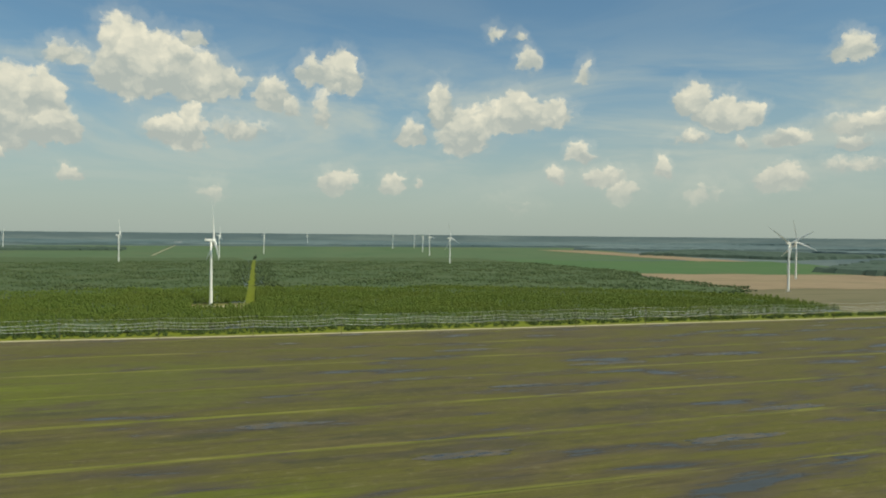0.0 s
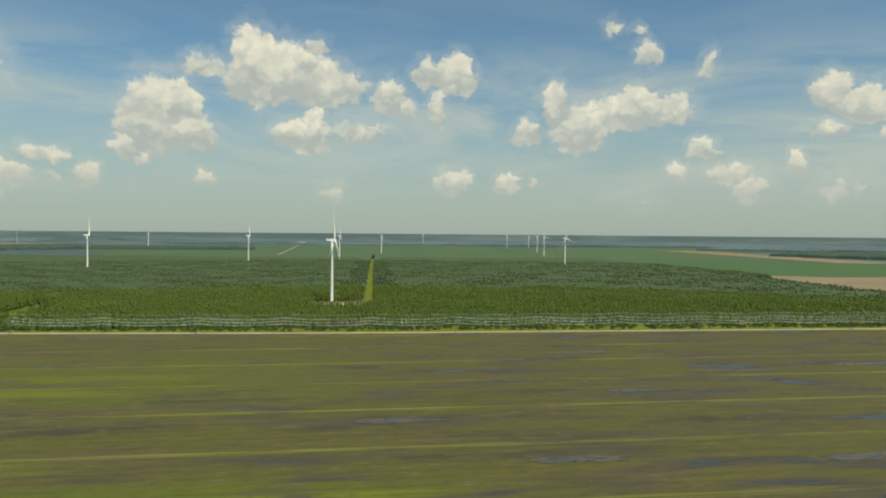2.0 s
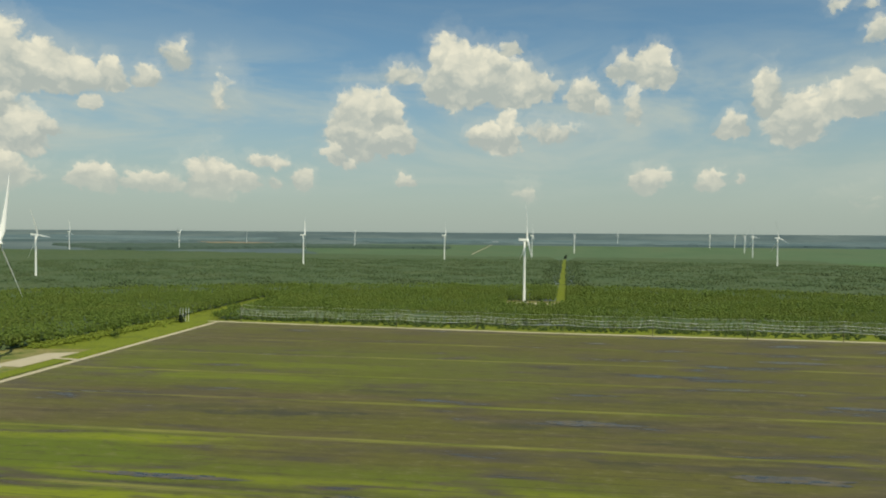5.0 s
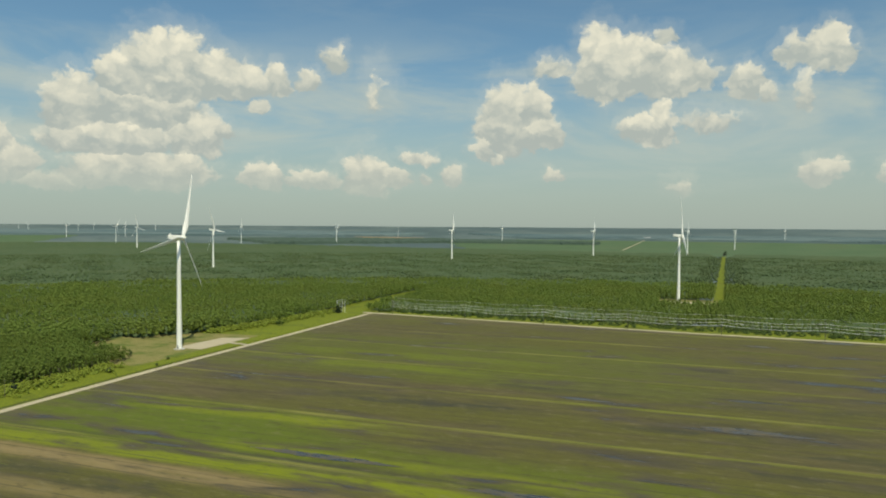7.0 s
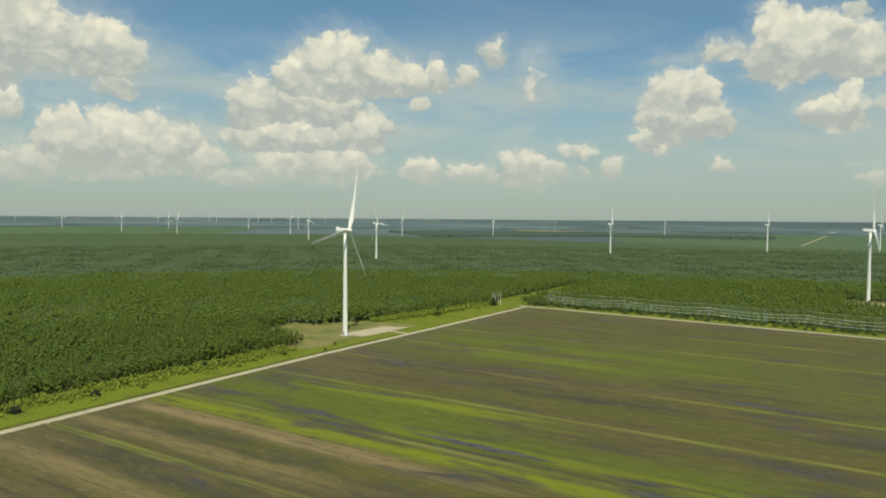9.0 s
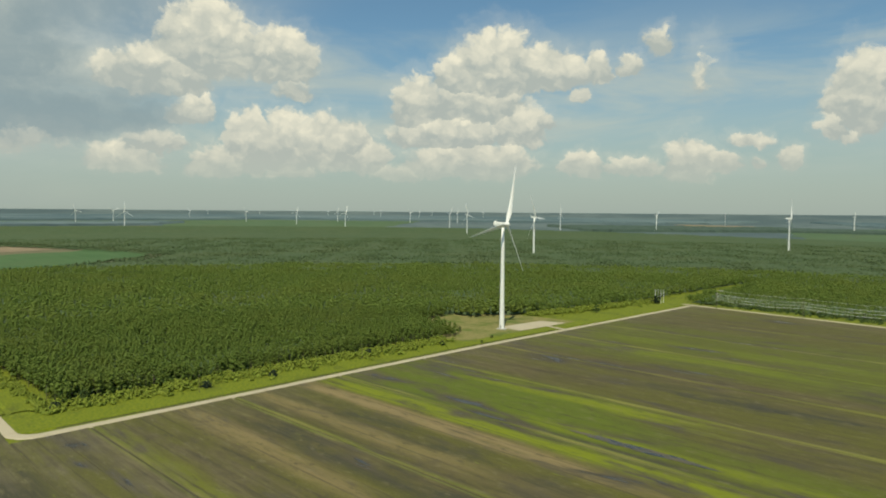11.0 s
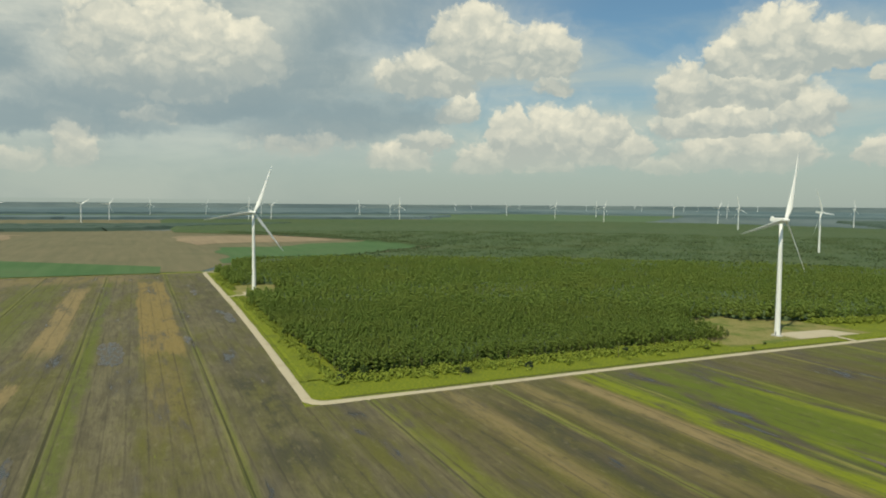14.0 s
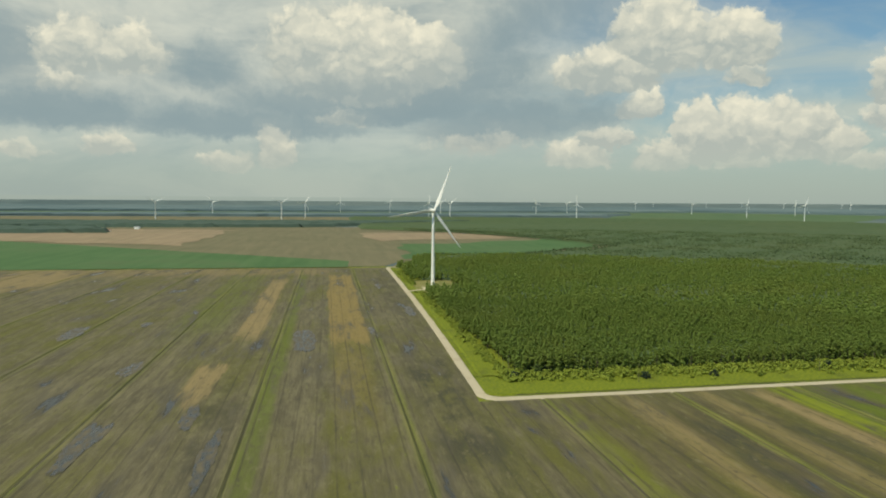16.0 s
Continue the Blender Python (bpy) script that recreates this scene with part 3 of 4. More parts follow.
def box(bm, x0, x1, y0, y1, z0, z1, bevel=0.0):
    vs = [bm.verts.new((x, y, z)) for z in (z0, z1) for y in (y0, y1) for x in (x0, x1)]
    fs = [bm.faces.new([vs[i] for i in f]) for f in ((0, 2, 3, 1), (4, 5, 7, 6), (0, 1, 5, 4), (2, 6, 7, 3), (0, 4, 6, 2), (1, 3, 7, 5))]
    if bevel:
        bmesh.ops.bevel(bm, geom=list({e for f in fs for e in f.edges}), offset=bevel, segments=2, affect="EDGES")
    return bm


# ---- land ----
GROUND_Z = -0.9


def build_ground():
    radii = [0, 150, 300, 500, 750, 1000, 1400, 1800, 2200, 2600, 3000, 3300, 3700, 4200, 4900, 5800, 7000, 9000, 12000, 18000, 30000, 80000, 1e6]
    n, verts, faces = 180, [], []
    for r in radii:
        for k in range(n):
            t = 2 * math.pi * k / n
            verts.append(far_place(r * math.cos(t), r * math.sin(t), GROUND_Z))
    for i in range(len(radii) - 1):
        for k in range(n):
            a, b = i * n + k, i * n + (k + 1) % n
            faces.append((a, b, b + n, a + n))
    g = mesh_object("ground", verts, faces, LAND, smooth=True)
    tagged(g, "flat coastal-plain land of woods and clearings to the horizon, haze painted in", "ground", kind="structure")


build_ground()


def patch(name, corners, z, mat, label, category="field", kind="structure", steps=14, wander=0.0):
    """A flat piece of land between four corners, following the drawn-in distance."""
    a, b, c, d = [Vector((*p, 0)) for p in corners]
    verts, faces = [], []
    for j in range(steps + 1):
        for i in range(steps + 1):
            s, t = i / steps, j / steps
            p = (a * (1 - s) + b * s) * (1 - t) + (d * (1 - s) + c * s) * t
            w = wander * noise.noise((p.x * 0.006, p.y * 0.006, 2.0))
            verts.append(far_place(p.x + w, p.y + w * 0.6, z))
    for j in range(steps):
        for i in range(steps):
            k = j * (steps + 1) + i
            faces.append((k, k + 1, k + steps + 2, k + steps + 1))
    return tagged(mesh_object(name, verts, faces, mat), label, category, kind=kind)


def woods(corners, height, mat, label, cell=40.0, seed=1):
    """A far block of wood: an uneven canopy with sides."""
    rng = random.Random(seed)
    a, b, c, d = [Vector((*p, 0)) for p in corners]
    nx = max(3, min(60, int(max((b - a).length, (c - d).length) / cell)))
    ny = max(3, min(60, int(max((d - a).length, (c - b).length) / cell)))
    verts, faces = [], []
    for j in range(-1, ny + 2):
        for i in range(-1, nx + 2):
            edge = i < 0 or j < 0 or i > nx or j > ny
            s, t = min(max(i, 0), nx) / nx, min(max(j, 0), ny) / ny
            p = (a * (1 - s) + b * s) * (1 - t) + (d * (1 - s) + c * s) * t
            wob = 0.35 * cell
            r2 = random.Random(int(p.x * 7.3) * 31 + int(p.y * 3.1))
            x, y = p.x + r2.uniform(-wob, wob), p.y + r2.uniform(-wob, wob)
            if edge:
                out = (Vector((x, y, 0)) - (a + b + c + d) / 4).normalized() * height
                x, y = x + out.x, y + out.y
            verts.append(far_place(x, y, GROUND_Z if edge else height * rng.uniform(0.72, 1.12)))
    w = nx + 3
    for j in range(ny + 2):
        for i in range(nx + 2):
            k = j * w + i
            faces.append((k, k + 1, k + w + 1, k + w))
    return tagged(mesh_object("woods", verts, faces, mat), label, "woods", kind="stuff")


def ridge_profile():
    """Heights across the rows: drainage ditches every 75 m with raised banks."""
    ys = []
    for k in range(-12, 10):
        y = 37.0 + 75.0 * k
        ys += [(y - 5.0, 0.0), (y - 2.4, 0.2), (y - 1.1, 0.16), (y - 0.45, -0.35), (y + 0.45, -0.35), (y + 1.1, 0.16), (y + 2.4, 0.2), (y + 5.0, 0.0)]
        ys += [(y + 37.0, 0.05)]
    return ys


def road_y(x):
    """The middle of the cross road, which is not quite square to the rest."""
    return float(np.interp(x, (-372, 0, 900, 1800), (760, 734, 713, 695)))


def field_sheet(name, x0, x1, y0, y1, label):
    prof = [(y, z) for y, z in ridge_profile() if y0 + 2 < y < y1 - 2]
    prof = [(y0 - 0.5, GROUND_Z), (y0, 0.0)] + prof + [(y1, 0.0), (y1 + 0.5, GROUND_Z)]
    n = max(4, int((x1 - x0) / 30))
    verts, faces = [], []
    for i in range(n + 1):
        for y, z in prof:
            x = x0 + (x1 - x0) * i / n
            if i == 0 and y0 > 90:
                x = float(np.interp(y, (92, 150, 200, 290, 400), (-351.0, -352.8, -354.3, -357.3, -359.8)))
            if y > 600 and y1 > 600:
                y = 600 + (y - 600) * (road_y(x) - 4 - 600) / (733 - 600)
            if y > 40 and y1 < 96:
                y = 40 + (y - 40) * (float(np.interp(x, (-1100, -720, -520, -376, -352, -350), (89, 86.6, 82.6, 78.6, 78.2, 77))) - 40) / (77 - 40)
            wob = 0.8 * noise.noise((x * 0.01, y * 0.02, 3.0)) if 0 < i < n and y0 < y < 600 else 0.0
            verts.append((x, y + wob, z if z < 0 else z * (0.7 + 0.6 * noise.noise((x * 0.03, y, 9.0)))))
    m = len(prof)
    for i in range(n):
        for k in range(m - 1):
            a = i * m + k
            faces.append((a, a + m, a + m + 1, a + 1))
    return tagged(mesh_object(name, verts, faces, FIELD), label, "field", kind="structure")


field_sheet("field_drilled", -351.0, 1700.0, 96.0, 733.0, "wet olive-brown drilled field with ditches and standing water")
field_sheet("field_south", -1098.0, 1700.0, -900.0, 77.0, "muddy brown and green crop rows with ditches and puddles")
field_sheet("field_headland", -351.0, 1700.0, 77.5, 95.5, "trampled muddy headland beside the gravel bend")


def band(name, line, profile, mat, label, category, kind="structure", step=12.0, jitter=0.0, seed=3):
    """A strip swept along a line of (x, y); profile: (offset to the left, height) across it."""
    rng = random.Random(seed)
    pts = [Vector((*p, 0)) for p in line]
    path = []
    for a, b in zip(pts, pts[1:]):
        n = max(1, int((b - a).length / step))
        path += [a.lerp(b, i / n) for i in range(n)]
    path.append(pts[-1])
    verts, faces, m = [], [], len(profile)
    for i, p in enumerate(path):
        d = (path[min(i + 1, len(path) - 1)] - path[max(i - 1, 0)]).normalized()
        left = Vector((-d.y, d.x, 0))
        for k, (o, z) in enumerate(profile):
            j = rng.uniform(-jitter, jitter) if k in (0, m - 1) else 0.0
            q = p + left * (o + j)
            verts.append(far_place(q.x, q.y, z))
    for i in range(len(path) - 1):
        for k in range(m - 1):
            a = i * m + k
            faces.append((a, a + 1, a + m + 1, a + m))
    ob = mesh_object(name, verts, faces, mat)
    return tagged(ob, label, category, kind=kind)


def bend(cx, cy, r, a0, a1, n=8):
    return [(cx + r * math.cos(radians(a0 + (a1 - a0) * i / n)), cy + r * math.sin(radians(a0 + (a1 - a0) * i / n))) for i in range(n + 1)]


ROAD = [(-3.2, -0.5), (-2.5, 0.12), (-1.1, 0.22), (0.0, 0.16), (1.1, 0.22), (2.5, 0.12), (3.2, -0.5)]
road_line = [(-1092, 92.5), (-720, 90), (-520, 86), (-367, 81.5)] + bend(-366, 92.5, 11, -90, 0)[1:] + [(-356, 150), (-357.5, 200), (-360.5, 290), (-363, 400), (-363, 748)]
band("road_main", road_line, ROAD, GRAVEL, "pale gravel farm road with a rounded bend", "road", jitter=0.5)
band("road_cross", [(x, road_y(x)) for x in range(-375, 1700, 60)], [(-3.6, -0.5), (-2.9, 0.14), (0.0, 0.2), (2.9, 0.14), (3.6, -0.5)],
     GRAVEL, "pale straight gravel road beside the power line", "road", jitter=0.4)
band("track_end", [(-1092, 90), (-1106, 96), (-1112, 140)], [(-3, -0.4), (-2, 0.1), (2, 0.1), (3, -0.4)], GRAVEL, "gravel track at the field end", "road", step=4)
band("track_west", [(-1100, 92), (-1102, -60), (-1104, -500), (-1108, -900)], [(-3, -0.4), (-2, 0.05), (2, 0.05), (3, -0.4)], DRY, "grassy farm track along the field end", "track")

VERGE = [(3.4, -0.1), (4.6, 0.0), (5.4, -0.85), (7.4, -0.85), (8.4, 0.05), (22.0, 0.1), (46.0, 0.1)]
band("verge_main", [(-355, 84), (-356, 150), (-357.5, 200), (-360.5, 290), (-363, 400), (-363, 748)], VERGE, GRASS, "bright green grass verge with a shallow ditch", "grass", jitter=1.0)
band("verge_west", [(-1075, 92.5), (-720, 90), (-520, 86), (-404, 82.5)], [(3.0, -0.1), (5.0, 0.0), (6.0, -0.7), (7.0, -0.7), (8.4, 0.05), (20.0, 0.1), (44.0, 0.1)], GRASS,
     "bright green grass verge beside the gravel road", "grass", jitter=1.0)
band("verge_cross", [(x, road_y(x)) for x in range(-350, 1700, 60)], [(3.4, -0.2), (5, 0.0), (7, -0.7), (9, -0.7), (12, 0.05), (60, 0.05)], GRASS,
     "rough grass under the power line", "grass", jitter=1.0)
band("ditch_main", [(-355.3, 100), (-356, 150), (-357.5, 200), (-360.5, 290), (-363, 400), (-363, 505)], [(4.9, -0.35), (7.9, -0.35)], DITCH, "dark wet roadside ditch", "ditch")
patch("clearing_east", ((-506, 404), (-384, 404), (-384, 560), (-500, 545)), 0.16, DRY, "mown dry yellow grass clearing round a turbine", "grass")
patch("corridor", ((-432, 745), (-366, 745), (-384, 1050), (-430, 1050)), 0.13, GRASS, "grass ride between two pine blocks", "grass")
patch("clearing_north", ((-80, 940), (40, 940), (40, 1080), (-80, 1080)), 0.12, DRY, "dry grass clearing round a turbine", "grass")
patch("clearing_west", ((-910, 104), (-790, 104), (-790, 160), (-910, 160)), 0.16, DRY, "dry grass clearing round a turbine", "grass")
band("ride_north", [(31, 960), (62, 1700), (104, 2770)], [(-8, 0.1), (8, 0.1)], GRASS, "long straight grass ride through the pines", "grass", step=40, jitter=1.5)
# crane pads and their spurs
patch("crane_pad_east", ((-412, 478), (-386, 478), (-384, 545), (-408, 535)), 0.30, GRAVEL, "pale gravel crane pad", "pad")
band("spur_east", [(-398, 520), (-380, 515), (-363, 512)], [(-2.5, 0.34), (2.5, 0.34)], GRAVEL, "gravel spur to the turbine", "road", step=5)
patch("crane_pad_west", ((-840, 112), (-806, 112), (-806, 136), (-840, 136)), 0.30, GRAVEL, "pale gravel crane pad", "pad")
band("spur_west", [(-800, 88), (-812, 104), (-816, 114)], [(-3, 0.25), (3, 0.25)], GRAVEL, "gravel spur to the turbine", "road", step=5)
patch("crane_pad_north", ((-45, 1022), (28, 1022), (28, 1042), (-45, 1046)), 0.30, GRAVEL, "pale gravel crane pad", "pad")

patch("field_margin", ((-1125, -920), (1720, -920), (1720, 790), (-1125, 790)), -0.72, GRASS, "rough grass margins round the fields", "grass", steps=4)
# far fields and woods
patch("field_brown_corner", ((-1118, 100), (-2850, 640), (-2150, 800), (-1480, 780)), -0.6, BROWN_SOIL, "brown stubble between crop wedges", steps=12)
patch("field_brown_west", ((-1112, 96), (-1112, -1900), (-2850, -1900), (-2850, 640)), -0.5, BROWN_SOIL, "brown stubble field", steps=24, wander=60)
patch("field_green_west", ((-1112, 30), (-1112, -1300), (-2286, -1300), (-1225, 36)), 0.2, GREEN_CROP, "smooth deep green crop field", steps=24)
patch("field_tan_west", ((-1660, -330), (-2000, -1000), (-2700, -1200), (-2560, -330)), 0.2, TAN_SOIL, "dry tan tilled field", steps=16, wander=90)
patch("field_green_wedge", ((-1270, 130), (-1700, 180), (-1900, 640), (-1560, 680)), 0.2, GREEN_CROP, "green crop wedge between pine blocks", steps=12, wander=90)
patch("field_tan_wedge", ((-1850, 120), (-2340, 120), (-2320, 420), (-1980, 560)), 0.1, TAN_SOIL, "dry tan tilled field", steps=12, wander=90)
patch("field_tan_east", ((940, 1150), (1900, 1080), (1860, 1520), (1080, 1720)), 0.2, TAN_SOIL, "dry pinkish tan tilled field", steps=16, wander=90)
patch("field_green_near_east", ((850, 760), (2200, 700), (1900, 1100), (900, 1160)), -0.2, BROWN_SOIL, "brown stubble field", steps=12, wander=60)
patch("field_green_east", ((1000, 1690), (2000, 1480), (2300, 2520), (1000, 2800)), 0.1, GREEN_CROP, "green crop field", steps=16, wander=60)
patch("field_strip_east", ((2180, 4700), (1960, 2560), (2180, 2480), (2480, 4500)), 0.6, TAN_SOIL, "thin strip of dry tan soil", steps=20)
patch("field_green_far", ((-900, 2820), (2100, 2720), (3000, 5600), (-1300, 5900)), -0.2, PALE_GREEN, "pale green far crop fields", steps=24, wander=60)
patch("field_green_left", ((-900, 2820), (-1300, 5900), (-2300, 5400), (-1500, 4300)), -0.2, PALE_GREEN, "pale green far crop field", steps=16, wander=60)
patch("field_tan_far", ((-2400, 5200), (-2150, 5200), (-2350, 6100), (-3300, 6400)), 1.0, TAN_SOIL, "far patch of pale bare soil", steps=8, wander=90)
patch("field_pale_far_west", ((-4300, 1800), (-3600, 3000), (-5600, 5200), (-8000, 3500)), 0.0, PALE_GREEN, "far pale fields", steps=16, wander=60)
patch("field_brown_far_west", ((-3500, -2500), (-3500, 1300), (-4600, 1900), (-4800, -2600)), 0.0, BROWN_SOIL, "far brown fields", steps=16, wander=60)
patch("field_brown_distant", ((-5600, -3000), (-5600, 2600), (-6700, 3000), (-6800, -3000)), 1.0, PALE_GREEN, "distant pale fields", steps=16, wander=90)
band("far_lane", [(-310, 3335), (-401, 6600)], [(-4, 1.0), (4, 1.0)], GRAVEL, "far pale farm lane", "road", step=200)
woods(((1741, 1713), (1760, 1400), (3200, 1500), (2600, 2250)), 15, FAR_WOOD_HAZED, "dark block of far woods", seed=2)
woods(((2250, 3437), (2560, 2650), (3600, 3000), (3200, 4300)), 15, FAR_WOOD_HAZED, "dark block of far woods", seed=4)
woods(((-2180, 3330), (-1500, 4250), (-1900, 5200), (-3300, 4400)), 15, FAR_WOOD_HAZED, "dark wood in far fields", seed=5)
woods(((-1500, 4250), (-560, 4300), (-600, 4700), (-1900, 5200)), 13, FAR_WOOD_HAZED, "dark belt of far trees", seed=6)
woods(((-2840, -60), (-2840, -2200), (-3450, -2400), (-3400, 700)), 14, FAR_WOOD_HAZED, "dark belt of woods behind the fields", seed=7)
woods(((-2350, -700), (-2300, -1500), (-2700, -1500), (-2560, -800)), 14, FAR_WOOD_HAZED, "dark belt of woods behind the fields", seed=8)
woods(((-1400, 6100), (3200, 5800), (9000, 9000), (-3000, 9500)), 16, FAR_HAZE_WOOD, "woods near the horizon with blue-grey haze painted in", cell=120, seed=10)
woods(((2500, 4700), (3300, 4300), (7000, 5000), (5200, 8000)), 16, FAR_HAZE_WOOD, "woods near the horizon with blue-grey haze painted in", cell=100, seed=11)
woods(((3400, 1900), (4800, 1500), (7000, 3500), (4000, 4000)), 16, FAR_HAZE_WOOD, "woods near the horizon with blue-grey haze painted in", cell=100, seed=12)
woods(((-4900, -2500), (-4700, 1800), (-5500, 2500), (-5500, -2600)), 16, FAR_HAZE_WOOD, "woods near the horizon with blue-grey haze painted in", cell=100, seed=13)
woods(((-7000, -3500), (-7000, 3800), (-14000, 8000), (-14000, -8000)), 18, FAR_HAZE_WOOD, "woods near the horizon with blue-grey haze painted in", cell=200, seed=14)
woods(((-8200, 3800), (-5700, 5400), (-9000, 12000), (-14000, 8000)), 18, FAR_HAZE_WOOD, "woods near the horizon with blue-grey haze painted in", cell=200, seed=15)
woods(((-5700, 5400), (-2900, 6400), (-3600, 9500), (-9000, 12000)), 18, FAR_HAZE_WOOD, "woods near the horizon with blue-grey haze painted in", cell=150, seed=16)

# standing water
def puddle(x, y, length, width, seed):
    rng = random.Random(seed)
    n, verts = 110, []
    for k in range(n):
        t = 2 * math.pi * k / n
        c, d = math.cos(t), math.sin(t)
        r = 0.82 + 0.34 * noise.noise((c * 1.2 + seed * 3.1, d * 1.2, 0.5)) + 0.16 * noise.noise((c * 3.0 + seed, d * 3.0, 7.5)) + 0.12 * noise.noise((c * 9.0 + seed, d * 9.0, 3.5))
        verts.append((x + math.cos(t) * length * 0.6 * r, y + math.sin(t) * width * 0.7 * r, 0.16))
    ob = mesh_object("puddle", verts, [tuple(range(n))], WATER)
    return tagged(ob, "shallow blue-grey puddle in a muddy field", "puddle", group="puddles in the fields")


for k, (x, y, length, width) in enumerate([
        (-520, -19, 88, 14), (-650, 76, 60, 8), (-447, -120, 40, 10), (-312, -104, 74, 10), (-285, -49, 74, 7), (-578, -196, 60, 12), (-345, -66, 44, 7),
        (208, 596, 60, 9), (300, 505, 70, 9), (30, 386, 46, 9), (195, 445, 40, 6), (-610, -150, 30, 7), (-560, 34, 40, 5),
        (420, 520, 60, 8), (250, 300, 60, 9), (330, 345, 60, 8), (-160, 276, 70, 6), (-55, 262, 60, 6), (-860, 60, 50, 7), (110, 310, 50, 8)]):
    puddle(x, y, length, width, k)


# ---- wind turbines ----
WIND = -79.0          # where the rotors face
HUB_Z = 93.5


def blade_mesh():
    bm = bmesh.new()
    loops = []
    for r, chord, thick, twist, lead in ((1.2, 2.3, 2.3, 40, 0.5), (3.5, 2.4, 2.1, 32, 0.5), (7.0, 3.3, 1.5, 24, 0.42), (11.0, 3.9, 1.0, 17, 0.34),
                                         (18.0, 3.3, 0.75, 11, 0.33), (28.0, 2.5, 0.5, 6, 0.33), (40.0, 1.7, 0.32, 3, 0.33), (52.0, 1.0, 0.18, 1, 0.33), (57.0, 0.45, 0.08, 0, 0.33), (58.0, 0.12, 0.04, 0, 0.33)):
        loop = []
        for k in range(12):
            t = 2 * math.pi * k / 12
            y = (math.cos(t) * 0.5 + 0.5 - lead) * chord * 1.2
            x = math.sin(t) * 0.5 * thick * (1.0 if r < 5 else (0.55 + 0.45 * math.cos(t * 0.5) ** 2))
            c, s = math.cos(radians(-twist - 16)), math.sin(radians(-twist - 16))
            loop.append(bm.verts.new((x * c - y * s - 0.0008 * r * r, x * s + y * c, r)))
        loops.append(loop)
    for a, b in zip(loops, loops[1:]):
        for k in range(12):
            bm.faces.new((a[k], a[(k + 1) % 12], b[(k + 1) % 12], b[k]))
    bm.faces.new(loops[-1])
    bm.faces.new(loops[0][::-1])
    return bm


def build_turbine():
    base = new("wind_turbine")
    bm = bmesh.new()
    part("foundation", tube(bm, [((0, 0, -0.5), 4.6), ((0, 0, 0.35), 4.6), ((0, 0, 0.6), 3.4)], 24), CONCRETE, base, "round concrete foundation")
    rings = []
    for z, r in ((0.5, 2.25), (1.0, 2.22), (22.0, 2.0), (46.0, 1.76), (70.0, 1.52), (91.5, 1.30)):
        rings.append(((0, 0, z), r))
    part("tower", tube(bmesh.new(), rings, 28), PAINT, base, "tall tapered white steel tower", smooth=True)
    part("door", box(bmesh.new(), -0.5, 0.5, -2.42, -2.2, 1.2, 3.6, 0.05), DOOR_GREY, base, "grey steel door")
    part("steps", box(box(bmesh.new(), -0.8, 0.8, -4.0, -2.35, 0.55, 1.1, 0.03), -0.8, 0.8, -4.8, -4.0, 0.3, 0.8, 0.03), CONCRETE, base, "concrete door steps")
    bm = box(bmesh.new(), -9.0, 2.4, -2.0, 2.0, 91.4, 95.5, 0.55)
    for v in bm.verts:
        if v.co.x < -7 and v.co.z < 93:
            v.co.z += 0.9
        if v.co.x > 1:
            v.co.y *= 0.85
    nac = part("nacelle", bm, PAINT, base, "white box nacelle")
    part("cooler", box(bmesh.new(), -8.2, -7.4, -1.7, 1.7, 95.45, 96.6, 0.1), PAINT, nac)
    part("vane_mast", tube(bmesh.new(), [((-8.6, 0, 95.4), 0.08), ((-8.6, 0, 97.6), 0.05)], 6), DOOR_GREY, nac)
    hub = part("hub", tube(bmesh.new(), [((-0.2, 0, 0), 1.5), ((0.6, 0, 0), 1.95), ((2.2, 0, 0), 1.95), ((3.2, 0, 0), 1.6), ((4.0, 0, 0), 0.9), ((4.3, 0, 0), 0.2)], 20), PAINT, base, "rounded white hub", smooth=True)
    hub.matrix_basis = pose(2.4, 0, HUB_Z)
    me = None
    for k in range(3):
        if me is None:
            b = part("blade", blade_mesh(), PAINT, hub, "long slender white blade", smooth=True)
            me = b.data
        else:
            b = new("blade", me)
            b.parent = hub
            tagged(b, "long slender white blade")
        b.matrix_basis = pose(1.4, 0, 0, -120 * k, 0, 0)
    return tagged(base, "white three-bladed wind turbine standing in a clearing among pines", "wind turbine", group="wind farm turbines")


TURBINE = build_turbine()
USED = False


def turbine(az, distance, phase, label="", tower_turn=0.0):
    """A turbine by bearing (degrees left of +y) and distance; far ones are drawn in like the land."""
    global USED
    x, y = -math.sin(radians(az)) * distance, math.cos(radians(az)) * distance
    s = shrink(distance)
    m = pose(*far_place(x, y, 0.0), 0, 0, 90 + WIND + tower_turn)
    t = TURBINE if not USED else copy_thing(TURBINE, m)
    if not USED:
        t.matrix_basis = m
    USED = True
    t.scale = (s, s, s)
    for child in t.children:
        if child.name.startswith("hub"):
            child.matrix_basis = pose(2.4, 0, HUB_Z, -phase, 0, 0)
    if label:
        tagged(t, label)


turbine(40.46, 623, 20, "white wind turbine on a gravel pad beside the farm road")
turbine(81.47, 837, 22, "white wind turbine in a clearing at the forest edge")
turbine(1.05, 1052, 2, "white wind turbine seen side-on among dense pines")
turbine(37.95, 1660, 95, "white wind turbine rising from the pine forest")
FARM = "distant white wind turbine over the pine forest"
turbine(43.4, 3080, 105, FARM)
turbine(-43.66, 1523, 55, "white wind turbine at the edge of a tan field")
turbine(-44.13, 1999, 10, "white wind turbine in a tan field")
turbine(7.59, 2436, 25, FARM)
turbine(19.01, 2055, 20, FARM)
turbine(-17.88, 2307, 15, FARM)
